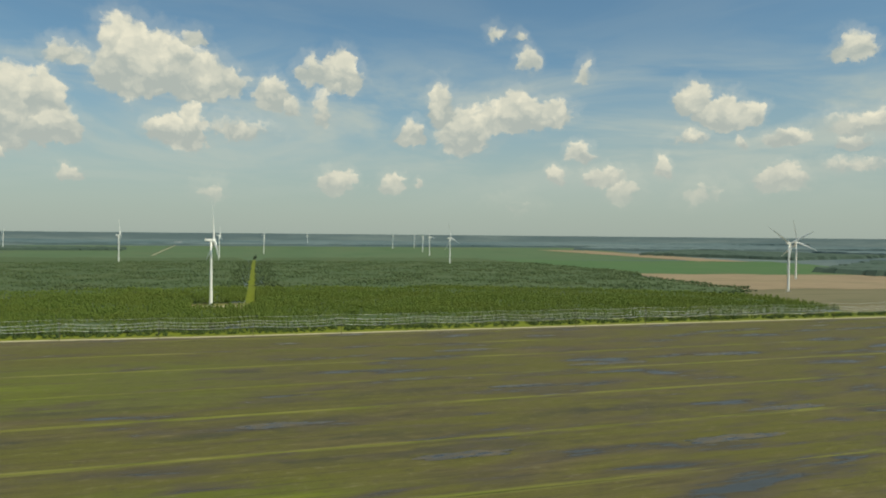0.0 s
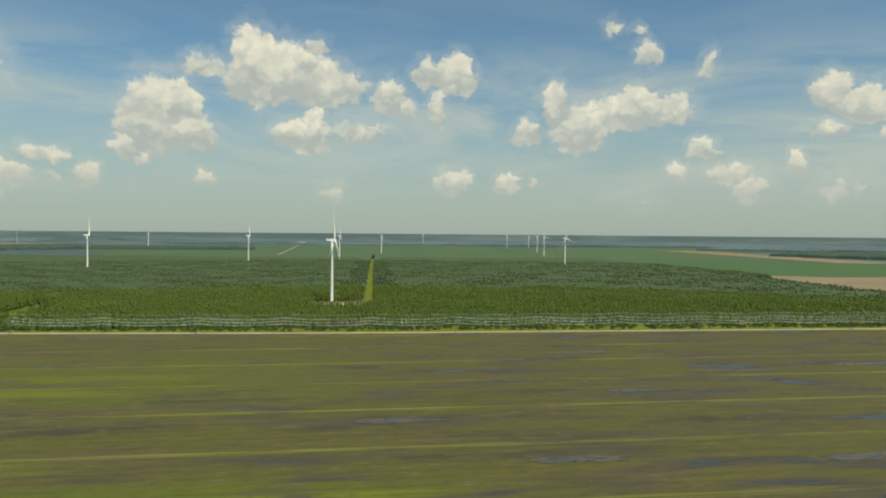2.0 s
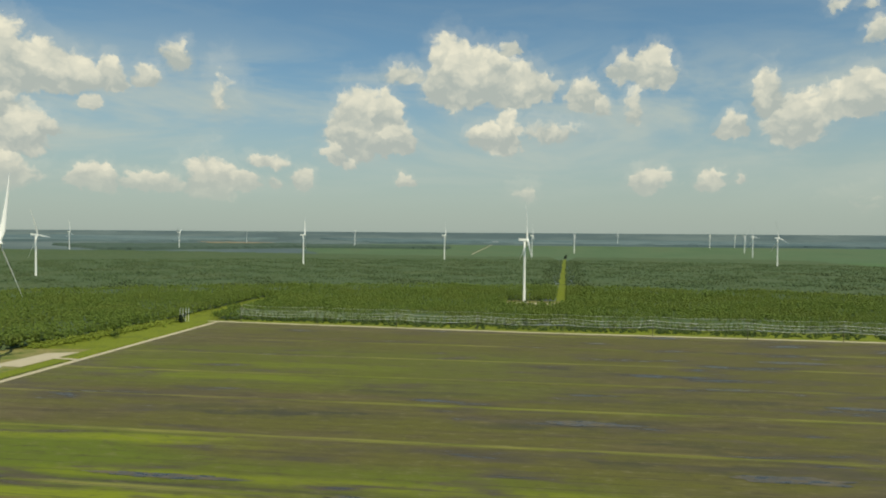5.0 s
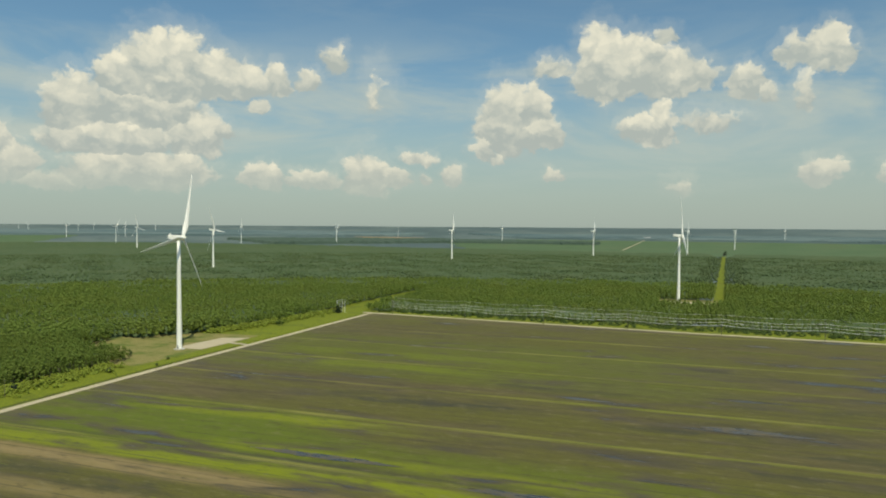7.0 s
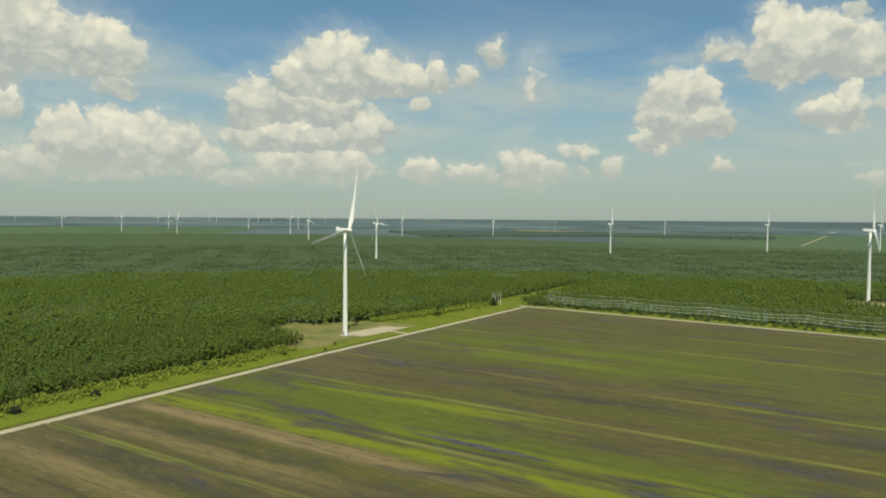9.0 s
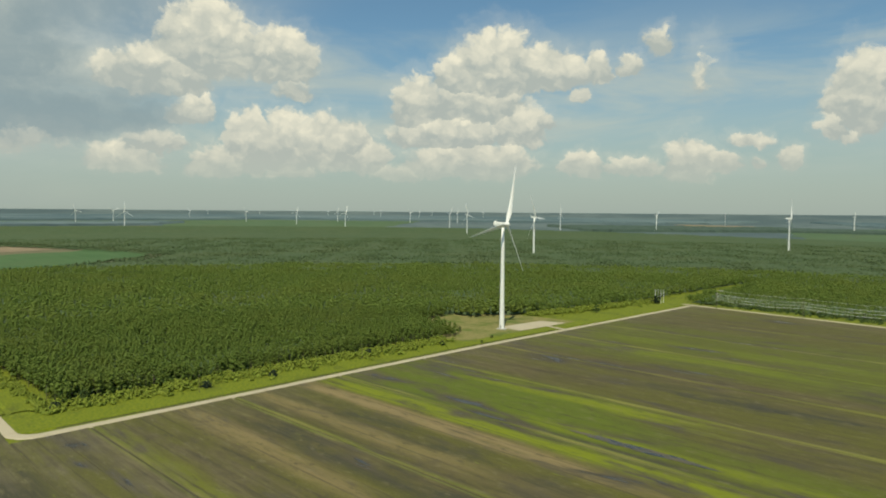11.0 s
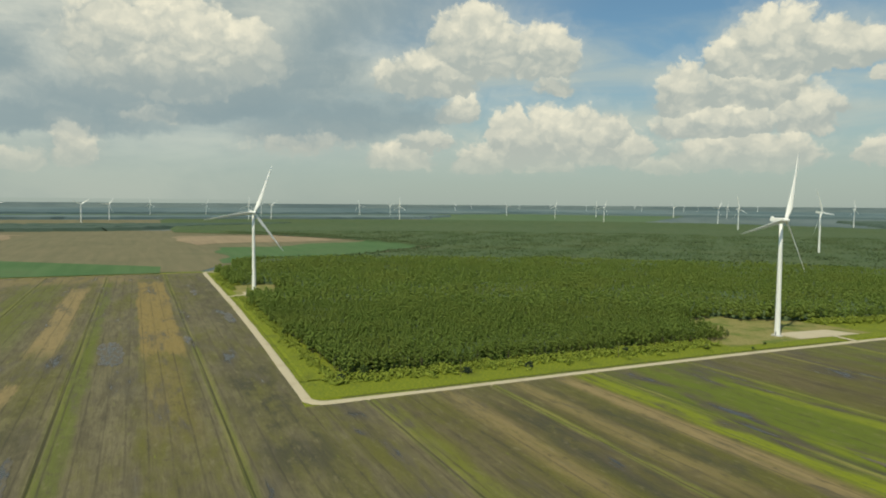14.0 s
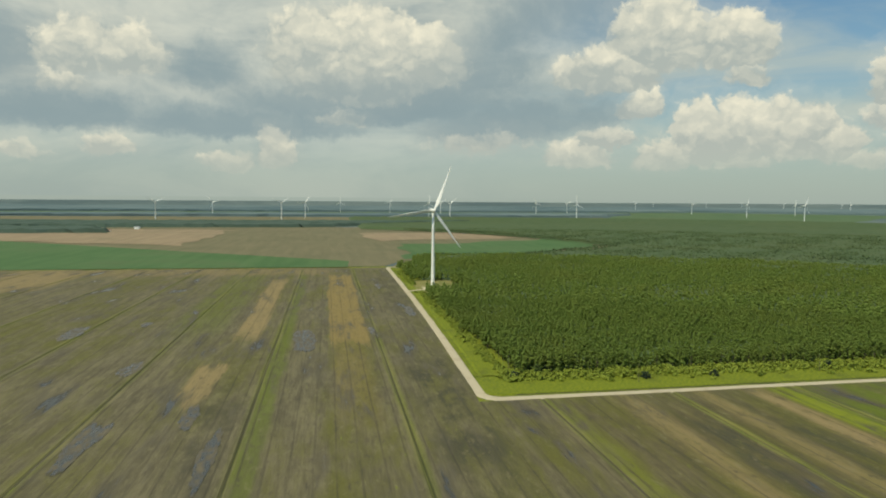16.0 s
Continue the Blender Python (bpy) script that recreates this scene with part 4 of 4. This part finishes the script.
turbine(0.45, 3033, 5, FARM)
HAZY = "small hazy wind turbine near the horizon"
rng = random.Random(11)
for az, dist in ((14.9, 4850), (-2.93, 3710), (-6.32, 6870), (-13.19, 5450), (-14.95, 5770), (-15.64, 4265), (-16.2, 3471), (28.4, 4150),
                 (48.06, 6600), (47.3, 12000), (46.3, 12800), (44.83, 4395), (44.2, 6600), (51.0, 15000), (50.45, 12500), (42.1, 12500), (35.85, 4216),
                 (63.96, 17000), (61.1, 6950), (60.07, 20000), (57.2, 5610), (57.58, 19000)):
    turbine(az, dist, rng.uniform(0, 120), HAZY)
for az, dist in ((54.7, 12600), (53.95, 6800), (53.33, 4360), (85.0, 6750), (81.82, 4290), (80.88, 5860), (80.1, 4710), (73.1, 6200), (70.62, 6560),
                 (65.3, 9800), (103.02, 4169), (98.9, 5471), (93.67, 4001), (91.81, 4561), (89.02, 6708), (69.86, 4395)):
    turbine(az, dist, rng.uniform(0, 120), HAZY)

# ---- power line ----
def build_pole():
    base = new("power_pole")
    part("shaft", tube(bmesh.new(), [((0, 0, -1.5), 0.32), ((0, 0, 10), 0.26), ((0, 0, 20.5), 0.17)], 10), TIMBER, base, "tall brown timber shaft")
    for z in (11.5, 14.5, 17.5):
        part("crossarm", box(bmesh.new(), -0.12, 0.12, -2.4, 2.4, z - 0.15, z + 0.15, 0.02), TIMBER, base)
        for y in (-2.2, 2.2):
            part("insulator", tube(bmesh.new(), [((0, y, z - 1.1), 0.12), ((0, y, z - 0.7), 0.2), ((0, y, z - 0.4), 0.2), ((0, y, z - 0.1), 0.1)], 8), PORCELAIN, base, "pale string insulator")
    return tagged(base, "tall timber power pole with three crossarms by the road", "power pole", group="power line poles")


POLE = build_pole()
POLES = [(x, road_y(x) - 5.5) for x in (-332, -241, -150, -62, 27, 116, 207, 295, 385, 476, 567, 660, 752, 845, 940, 1035, 1130)]
for k, (x, y) in enumerate(POLES):
    m = pose(x, y, 0, 0, 0, -2)
    if k == 0:
        POLE.matrix_basis = m
    else:
        copy_thing(POLE, m)


def span(a, b, y, z, sag, r=0.06):
    pts = []
    for i in range(9):
        t = i / 8
        pts.append(((a[0] * (1 - t) + b[0] * t, a[1] * (1 - t) + b[1] * t + y, z - 4 * sag * t * (1 - t)), r))
    return tube(bmesh.new(), pts, 4, caps=False)


line = new("power_line_wires")
tagged(line, "bright aluminium conductors sagging between timber poles", "power line")
for z, sag in ((20.4, 1.2), (16.4, 2.0), (13.4, 2.0), (10.4, 2.0)):
    for y in ((0.0,) if z > 20 else (-2.2, 2.2)):
        for a, b in zip(POLES, POLES[1:]):
            part("wire", span(a, b, y, z, sag), WIRE, line)


# ---- trees ----
def clump(rng, centre, radius, flat=0.75):
    """A ragged tuft of eight faces."""
    v = np.array([(1, 0, 0), (0, 1, 0), (-1, 0, 0), (0, -1, 0), (0, 0, 1), (0, 0, -1)], float)
    v *= np.array([rng.uniform(0.65, 1.3) for _ in range(6)])[:, None] * radius
    v[:, 2] *= flat
    t = rng.uniform(0, 6.28)
    c, s = math.cos(t), math.sin(t)
    tilt = rng.uniform(-0.5, 0.5)
    v = v @ np.array([[1, 0, 0], [0, math.cos(tilt), math.sin(tilt)], [0, -math.sin(tilt), math.cos(tilt)]])
    v = v @ np.array([[c, s, 0], [-s, c, 0], [0, 0, 1]])
    return v + np.array(centre)


OCT = np.array([(0, 1, 4), (1, 2, 4), (2, 3, 4), (3, 0, 4), (1, 0, 5), (2, 1, 5), (3, 2, 5), (0, 3, 5)])


def tufts(rng, n, low, high, wide, size, flat=0.75):
    """A crown of n tufts between two heights."""
    vs, fs = [], []
    for k in range(n):
        t = (k + rng.random()) / n
        a = rng.uniform(0, 6.28)
        r = wide * math.sqrt(rng.random()) * math.sqrt(max(0.0, 1 - (1.9 * abs(t - 0.38) if t > 0.38 else 0.9 * (0.38 - t)) ** 2 * 0.75))
        if k == n - 1:
            r *= 0.2
        vs.append(clump(rng, (math.cos(a) * r, math.sin(a) * r, low + (high - low) * t), size * rng.uniform(0.75, 1.25) * (1.1 - 0.45 * t), flat))
        fs.append(OCT + 6 * k)
    return np.concatenate(vs), np.concatenate(fs)


def trunk_part(h, r=0.16):
    v = np.array([(math.cos(a) * q, math.sin(a) * q, z) for q, z in ((r, -0.9), (r * 0.5, h)) for a in (0, 2.1, 4.2)])
    f = np.array([(0, 1, 4), (0, 4, 3), (1, 2, 5), (1, 5, 4), (2, 0, 3), (2, 3, 5)])
    return v, f


def array_mesh(name, verts, tris, mats, slots=None):
    me = bpy.data.meshes.new(name)
    me.vertices.add(len(verts))
    me.vertices.foreach_set("co", np.ascontiguousarray(verts, np.float32).ravel())
    me.loops.add(len(tris) * 3)
    me.loops.foreach_set("vertex_index", np.ascontiguousarray(tris, np.int32).ravel())
    me.polygons.add(len(tris))
    me.polygons.foreach_set("loop_start", np.arange(len(tris), dtype=np.int32) * 3)
    for m in mats:
        me.materials.append(m)
    if slots is not None:
        me.polygons.foreach_set("material_index", np.ascontiguousarray(slots, np.int32))
    me.update(calc_edges=True)
    me.shade_smooth()
    return me


def scatter(name, kinds, places, scales, mats, label, category, seed=5):
    """Many trees joined into one mesh; kinds: (verts, tris, slots)."""
    gen = np.random.default_rng(seed)
    pick, turn = gen.integers(0, len(kinds), len(places)), gen.uniform(0, 2 * np.pi, len(places))
    V, F, S, count = [], [], [], 0
    for k, (v, f, s) in enumerate(kinds):
        idx = np.nonzero(pick == k)[0]
        if not len(idx):
            continue
        c, n = np.cos(turn[idx]), np.sin(turn[idx])
        sc = scales[idx][:, None]
        x = (v[None, :, 0] * c[:, None] - v[None, :, 1] * n[:, None]) * sc[..., 0:1].reshape(-1, 1)
        y = (v[None, :, 0] * n[:, None] + v[None, :, 1] * c[:, None]) * sc[..., 0:1].reshape(-1, 1)
        z = v[None, :, 2] * sc.reshape(-1, 1)
        p = np.stack([x + places[idx, 0:1], y + places[idx, 1:2], z], -1)
        V.append(p.reshape(-1, 3))
        F.append((f[None] + (np.arange(len(idx)) * len(v))[:, None, None]).reshape(-1, 3) + count)
        S.append(np.tile(s, len(idx)))
        count += len(idx) * len(v)
    V, F, S = np.concatenate(V), np.concatenate(F), np.concatenate(S)
    r = np.hypot(V[:, 0], V[:, 1])
    s = np.where(r <= NEAR, 1.0, (NEAR + (LIMIT - NEAR) * (1 - NEAR / np.maximum(r, 1.0))) / np.maximum(r, 1.0))
    V = np.stack([V[:, 0] * s, V[:, 1] * s, EYE_HEIGHT - (EYE_HEIGHT - V[:, 2]) * s], 1)
    return tagged(new(name, array_mesh(name, V, F, mats, S)), label, category, kind="stuff")


def rolling(x, y, size, seed=0.0):
    """A cheap smooth field between -1 and 1."""
    a, b = x / size, y / size
    return (np.sin(a * 1.3 + 2.1 * np.sin(b * 0.7 + seed)) + np.sin(b * 1.7 - 1.4 * np.sin(a * 0.9 + seed * 2)) + np.sin((a + b) * 2.3 + seed)) / 3


def is_forest(x, y):
    """Where the pine blocks stand."""
    r = np.hypot(x, y)
    az = np.degrees(np.arctan2(-x, y))
    edge = np.interp(y, (118, 300, 400, 424, 432, 495, 505, 545, 700, 1040), (-399, -402, -403, -406, -480, -492, -465, -446, -420, -424)) + 3 * rolling(x, y, 9.0)
    west = (x < edge) & (y > np.interp(x, (-1000, -560, -440), (107, 106, 112)) + 3 * rolling(x, y, 12.0, 1.0))
    west &= ~((x > -905) & (x < -792) & (y < 156 + 5 * rolling(x, y, 20.0)))
    near_edge = np.interp(y, (100, 135, 150, 200, 340, 550, 660), (-1115, -1130, -1240, -1290, -1290, -1440, -1570))
    beyond = np.interp(x, (-2900, -2800, -2330, -2100, -1870, -1640), (-100, -60, 409, 516, 600, 650))
    west &= ~((x < near_edge) & (y < beyond))
    right = np.interp(y, (772, 1000, 1064, 1100, 1491, 1672, 2770), (835, 840, 949, 960, 983, 1084, 1010)) + 6 * rolling(x, y, 30.0)
    north = (y > 776) & (x > -384 - 3 * rolling(x, y, 10.0)) & (x < right)
    north &= ~((x > -45) & (x < 32) & (y > 955) & (y < 1068))
    north &= ~((np.abs(x - (31 + (y - 960) * 0.041)) < np.interp(y, (1150, 1500), (8, 6))) & (y > 985))
    ok = west | north | ((x <= -384) & (x > -430) & (y > 1045))
    far = np.interp(az, (-30, 5, 12, 20, 30, 45, 70, 90), (2950, 2800, 2900, 3100, 3500, 4200, 4400, 4400))
    return ok & (r < far) & ((r < 2800) | (az > 8) | (az < -90) | (y < 2780))


def jitter_grid(x0, x1, y0, y1, step, seed, amount=0.38):
    gen = np.random.default_rng(seed)
    x, y = np.meshgrid(np.arange(x0, x1, step), np.arange(y0, y1, step))
    x, y = x.ravel(), y.ravel()
    x = x + gen.uniform(-amount, amount, len(x)) * step
    y = y + gen.uniform(-amount, amount, len(y)) * step
    return x, y, gen


def in_reach(x, y, r0, r1):
    r, az = np.hypot(x, y), np.degrees(np.arctan2(-x, y))
    return (r >= r0) & (r < r1) & (az > -56) & (az < 100)


def hazed_canopy_colour(nt, p):
    # Pine green, darkened for missing crown shadows and blued for haze, all in colour.
    a, b = nt.noise(p, 0.006, 5.0, 0.6), nt.noise(nt.vec("MULTIPLY", p, (1, 1, 0.2)), 0.12, 4.0, 0.7)
    c = nt.mix(nt.ramp(b, 0.3, 0.7), (0.050, 0.080, 0.032), (0.072, 0.104, 0.040))
    c = nt.mix(nt.math("MULTIPLY", nt.ramp(a, 0.42, 0.66), 0.5), c, (0.080, 0.100, 0.038))
    return c, 0.95, b, 1.5


HAZED_CANOPY = material("pine_canopy", hazed_canopy_colour)


def pine_kind(rng, n, size, wide, low=3.6, high=12.2, stem=True):
    v, f = tufts(rng, n, low, high, wide, size)
    s = np.zeros(len(f), int)
    if stem:
        tv, tf = trunk_part(9.5)
        f = np.concatenate([f, tf + len(v)])
        v = np.concatenate([v, tv])
        s = np.concatenate([s, np.ones(len(tf), int)])
    return v, f, s


rng = random.Random(21)
near_kinds = [pine_kind(rng, 15, 1.15, 1.45) for _ in range(10)]
mid_kinds = [pine_kind(rng, 4, 2.15, 1.2, 3.4, 11.6, False) for _ in range(8)]
far_kinds = [pine_kind(rng, 1, 2.7, 0.3, 7.2, 8.8, False) for _ in range(8)]
for name, kinds, step, r0, r1, seed in (("pine_forest", near_kinds, 3.7, 300, 690, 1), ("pine_forest", mid_kinds, 5.1, 690, 1280, 2), ("pine_forest", far_kinds, 8.0, 1280, 2500, 3)):
    x, y, gen = jitter_grid(-2600, 1300, 90, 2700, step, seed)
    keep = in_reach(x, y, r0, r1)
    x, y = x[keep], y[keep]
    keep = is_forest(x, y) & (gen.random(len(x)) < 0.94)
    x, y = x[keep], y[keep]
    size = (1.0 + 0.16 * rolling(x, y, 60.0, 4.0) + 0.10 * rolling(x, y, 14.0, 2.0)) * gen.uniform(0.78, 1.16, len(x))
    size = np.where((x > -384) & (y < 820), size * 0.8, size)
    # The farthest crowns take the canopy colour with its painted haze and shade.
    scatter(name, kinds, np.stack([x, y], 1), size, [PINE if r1 < 2000 else HAZED_CANOPY, BARK], "dense dark green loblolly pine plantation with rounded crowns", "pine forest", seed)


def canopy_sheet(cell, r0, r1, height):
    """The closed roof of the forest farther out, or a filler sheet below nearer crowns."""
    n = 5200 // cell
    xs, ys = np.arange(-4500, 1300, cell, float), np.arange(100, 4500, cell, float)
    gx, gy = np.meshgrid(xs, ys)
    cx, cy = gx[:-1, :-1] + cell / 2, gy[:-1, :-1] + cell / 2
    keep = is_forest(cx, cy) & in_reach(cx, cy, r0, r1) & (np.abs(cx - (31 + (cy - 960) * 0.041)) > 24)
    for ox, oy in ((cell, 0), (-cell, 0), (0, cell), (0, -cell)):
        keep &= is_forest(cx + ox, cy + oy)
    gen = np.random.default_rng(8)
    w = gx.shape[1]
    z = height * gen.uniform(0.75, 1.15, gx.shape)
    z = np.where(np.hypot(gx, gy) > 2500, z + 2.5, z)
    r = np.hypot(gx, gy)
    s = np.where(r <= NEAR, 1.0, (NEAR + (LIMIT - NEAR) * (1 - NEAR / np.maximum(r, 1.0))) / np.maximum(r, 1.0))
    full = np.zeros(gx.shape)
    for dj in (0, 1):
        for di in (0, 1):
            full[dj:dj + keep.shape[0], di:di + keep.shape[1]] += keep
    z = np.where(full < 4, 0.5, z)
    V = np.stack([gx * s, gy * s, EYE_HEIGHT - (EYE_HEIGHT - z) * s], -1).reshape(-1, 3)
    j, i = np.nonzero(keep)
    k = j * w + i
    F = np.concatenate([np.stack([k, k + 1, k + w + 1], 1), np.stack([k, k + w + 1, k + w], 1)])
    used, inv = np.unique(F, return_inverse=True)
    ob = new("pine_canopy", array_mesh("pine_canopy", V[used], inv.reshape(-1, 3), [HAZED_CANOPY]))
    tagged(ob, "closed green canopy sheet of pine plantation, haze and crown shade painted in", "pine forest", kind="stuff")


canopy_sheet(22, 1150, 4400, 8.6)
# Filler sheet added under the near crowns so their gaps look less dark.
canopy_sheet(11, 300, 1160, 6.6)


# ---- verge scrub, bushes and lone trees ----
gen = np.random.default_rng(40)
n = 2600
ty = gen.uniform(100, 745, n)
tx = np.interp(ty, (100, 400, 412, 545, 750), (-402, -402, -404, -446, -416)) + np.abs(gen.normal(0, 9, n)) - 3
ok = ~((ty > 400) & (ty < 560))
cx = gen.uniform(-1050, -385, 900)
cy = 108 - np.abs(gen.normal(0, 3.5, 900))
ok2 = ~((cx > -860) & (cx < -795))
nx = gen.uniform(-360, 1300, 1500)
ny = np.array([road_y(v) for v in nx]) + gen.uniform(14, 44, 1500)
places = np.concatenate([np.stack([tx, ty], 1)[ok], np.stack([cx, cy], 1)[ok2]])
sizes = np.concatenate([gen.uniform(0.4, 1.6, ok.sum()), gen.uniform(0.3, 1.4, ok2.sum())])
rng = random.Random(33)
scrub_kinds = [(*tufts(rng, 7, 0.1, 2.4, 1.5, 0.95), np.zeros(56, int)) for _ in range(6)]
scatter("roadside_scrub", scrub_kinds, places, sizes, [SCRUB], "low light green scrub along the forest edge", "scrub", 41)
scatter("roadside_scrub", scrub_kinds, np.stack([nx, ny], 1), gen.uniform(0.7, 1.7, 1500), [BUSH], "mid green scrub under the power line", "scrub", 42)


def leafy(name, x, y, height, width, mat, label, category, seed, low=0.12, n=70):
    """A tree or bush: a tapered trunk with limbs and a crown of many tufts."""
    rng = random.Random(seed)
    base = new(name)
    base.matrix_basis = pose(x, y, 0)
    bm = tube(bmesh.new(), [((0, 0, -0.9), 0.03 * height), ((0.05 * width, 0, height * 0.3), 0.022 * height), ((0, 0.04 * width, height * 0.75), 0.008 * height)], 7)
    for k in range(5):
        a, z = rng.uniform(0, 6.28), height * rng.uniform(0.15, 0.5)
        tube(bm, [((0, 0, z), 0.012 * height), ((math.cos(a) * width * 0.32, math.sin(a) * width * 0.32, z + height * 0.25), 0.004 * height)], 5)
    part("trunk", bm, BARK, base)
    v, f = tufts(rng, n, height * low, height * 0.95, width * 0.46, width * 0.115)
    crown = new("crown", array_mesh("crown", v, f, [mat]))
    crown.parent = base
    return tagged(base, label, category)


DARK = "dense dark green bush on the grass verge"
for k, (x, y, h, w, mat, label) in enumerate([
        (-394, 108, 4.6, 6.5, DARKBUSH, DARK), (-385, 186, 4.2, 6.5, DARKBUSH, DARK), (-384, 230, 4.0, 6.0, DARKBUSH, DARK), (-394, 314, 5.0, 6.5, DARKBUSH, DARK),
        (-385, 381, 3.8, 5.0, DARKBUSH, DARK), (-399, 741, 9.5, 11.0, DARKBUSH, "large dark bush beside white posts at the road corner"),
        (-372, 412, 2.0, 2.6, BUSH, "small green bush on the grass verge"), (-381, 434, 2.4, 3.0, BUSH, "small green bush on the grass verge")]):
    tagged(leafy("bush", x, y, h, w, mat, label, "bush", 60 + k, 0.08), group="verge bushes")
for k, (x, y, h, w, label) in enumerate([
        (-400, 124, 7.5, 6.5, "pale green broadleaf sapling at the forest corner"), (-414, 422, 6.5, 4.0, "small young tree in dry grass"),
        (-416, 432, 6.0, 3.8, "small young tree in dry grass"), (-420, 416, 7.0, 4.5, "small young tree in dry grass"),
        (-447, 578, 11.0, 9.0, "broadleaf tree at the clearing edge"), (-402, 622, 9.0, 7.0, "lone broadleaf tree on the grass verge"),
        (-505, 128, 7.0, 7.0, "pale green broadleaf sapling by the farm road"), (-488, 122, 5.0, 6.0, "pale green broadleaf sapling by the farm road"),
        (120, 792, 9.0, 9.0, "broadleaf tree behind the power line"), (106, 2800, 17.0, 9.0, "tall dark tree at the end of the grass ride"), (118, 2930, 19.0, 11.0, "tall dark tree at the end of the grass ride"),
        (112, 2860, 18.0, 10.0, "tall dark tree at the end of the grass ride"), (235, 800, 10.0, 11.0, "pale broadleaf tree behind the power line")]):
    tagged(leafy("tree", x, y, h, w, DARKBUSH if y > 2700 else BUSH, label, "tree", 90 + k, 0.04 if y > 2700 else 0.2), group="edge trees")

# edge pines that stand apart
rng = random.Random(70)
for k in range(40):
    y = 112 + k * 7.4
    if 396 < y < 412:
        continue
    x = -404 - rng.uniform(-2, 4)
    h = rng.uniform(9, 12.5)
    tagged(leafy("pine_tree", x, y + rng.uniform(-2, 2), h, rng.uniform(3.6, 4.8), PINE, "green pine at the edge of the plantation", "pine tree", 200 + k, 0.25, 44), group="edge pines")

# posts by the road corner and lone utility poles
for k in range(4):
    post = new("white_post")
    post.matrix_basis = pose(-404 + 2.7 * k, 749 + 1.4 * k, 0)
    part("shaft", tube(bmesh.new(), [((0, 0, -1), 0.24), ((0, 0, 15.0), 0.2), ((0, 0, 15.3), 0.1)], 10), PAINT, post)
    part("cap", tube(bmesh.new(), [((0, 0, 15.2), 0.3), ((0, 0, 15.6), 0.3)], 10), MAST_GREY, post)
    tagged(post, "tall pale post in a row behind a dark bush", "post", group="posts at the corner")
for x, y in ((-377, 178), (-386, 302), (-408, 108)):
    pole = new("utility_pole")
    pole.matrix_basis = pose(x, y, 0)
    part("shaft", tube(bmesh.new(), [((0, 0, -1), 0.17), ((0, 0, 11), 0.11)], 8), TIMBER, pole)
    part("crossarm", box(bmesh.new(), -0.9, 0.9, -0.06, 0.06, 10.1, 10.3, 0.01), TIMBER, pole)
    tagged(pole, "thin weathered utility pole on the grass verge", "utility pole", group="verge poles")


# ---- far farm buildings and mast ----
def house(az, distance, length, width, height, roof, label, turn=0.0):
    x, y = -math.sin(radians(az)) * distance, math.cos(radians(az)) * distance
    s = shrink(distance)
    base = new("farm_building")
    base.matrix_basis = pose(*far_place(x, y, 0), 0, 0, turn) @ Matrix.Diagonal((s, s, s, 1))
    part("wall", box(bmesh.new(), -length / 2, length / 2, -width / 2, width / 2, -1, height), WALL_WHITE, base)
    bm = bmesh.new()
    e, top = 0.6, height + width * 0.3
    a = [bm.verts.new(p) for p in ((-length / 2 - e, -width / 2 - e, height), (length / 2 + e, -width / 2 - e, height), (length / 2 + e, 0, top), (-length / 2 - e, 0, top),
                                   (-length / 2 - e, width / 2 + e, height), (length / 2 + e, width / 2 + e, height))]
    for f in ((0, 1, 2, 3), (3, 2, 5, 4), (0, 3, 4), (1, 5, 2), (0, 4, 5, 1)):
        bm.faces.new([a[i] for i in f])
    part("roof", bm, roof, base)
    for k in range(3):
        part("window", box(bmesh.new(), -length * 0.35 + k * length * 0.3, -length * 0.25 + k * length * 0.3, -width / 2 - 0.06, -width / 2 + 0.1, height * 0.35, height * 0.7), DOOR_GREY, base)
    tagged(base, label, "farm building", group="far farm buildings")


for az, dist, l, w, h, roof in ((3.45, 6700, 60, 22, 14, ROOF_GREY), (4.3, 6750, 34, 18, 9, ROOF_RED), (3.9, 6720, 26, 16, 9, ROOF_GREY), (0.9, 6600, 45, 18, 9, ROOF_GREY),
                                (1.6, 6650, 30, 16, 8, ROOF_RED), (106.6, 2560, 16, 9, 5, ROOF_GREY), (106.2, 2560, 10, 8, 4, ROOF_RED), (104.3, 2750, 18, 10, 6, ROOF_GREY),
                                (-32.0, 7000, 60, 20, 8, ROOF_GREY), (-37.0, 6000, 50, 20, 8, ROOF_GREY), (-36.2, 6000, 30, 15, 8, ROOF_GREY)):
    house(az, dist, l, w, h, roof, "small far white farm building with a pitched roof", -az)

mast = new("radio_mast")
s = shrink(6500)
mast.matrix_basis = pose(*far_place(-math.sin(radians(23.4)) * 6500, math.cos(radians(23.4)) * 6500, 0)) @ Matrix.Diagonal((s, s, s, 1))
for k in range(3):
    a = k * 2.094
    part("leg", tube(bmesh.new(), [((math.cos(a) * 3, math.sin(a) * 3, 0), 0.5), ((math.cos(a), math.sin(a), 120), 0.4)], 6), MAST_GREY, mast)
for k in range(12):
    part("brace", tube(bmesh.new(), [((2.6 - 0.14 * k, 0, 6 + 9 * k), 0.25), ((-1.3 + 0.07 * k, 2.2 - 0.12 * k, 10 + 9 * k), 0.25)], 5), MAST_GREY, mast)
tagged(mast, "thin grey lattice radio mast far off", "radio mast")
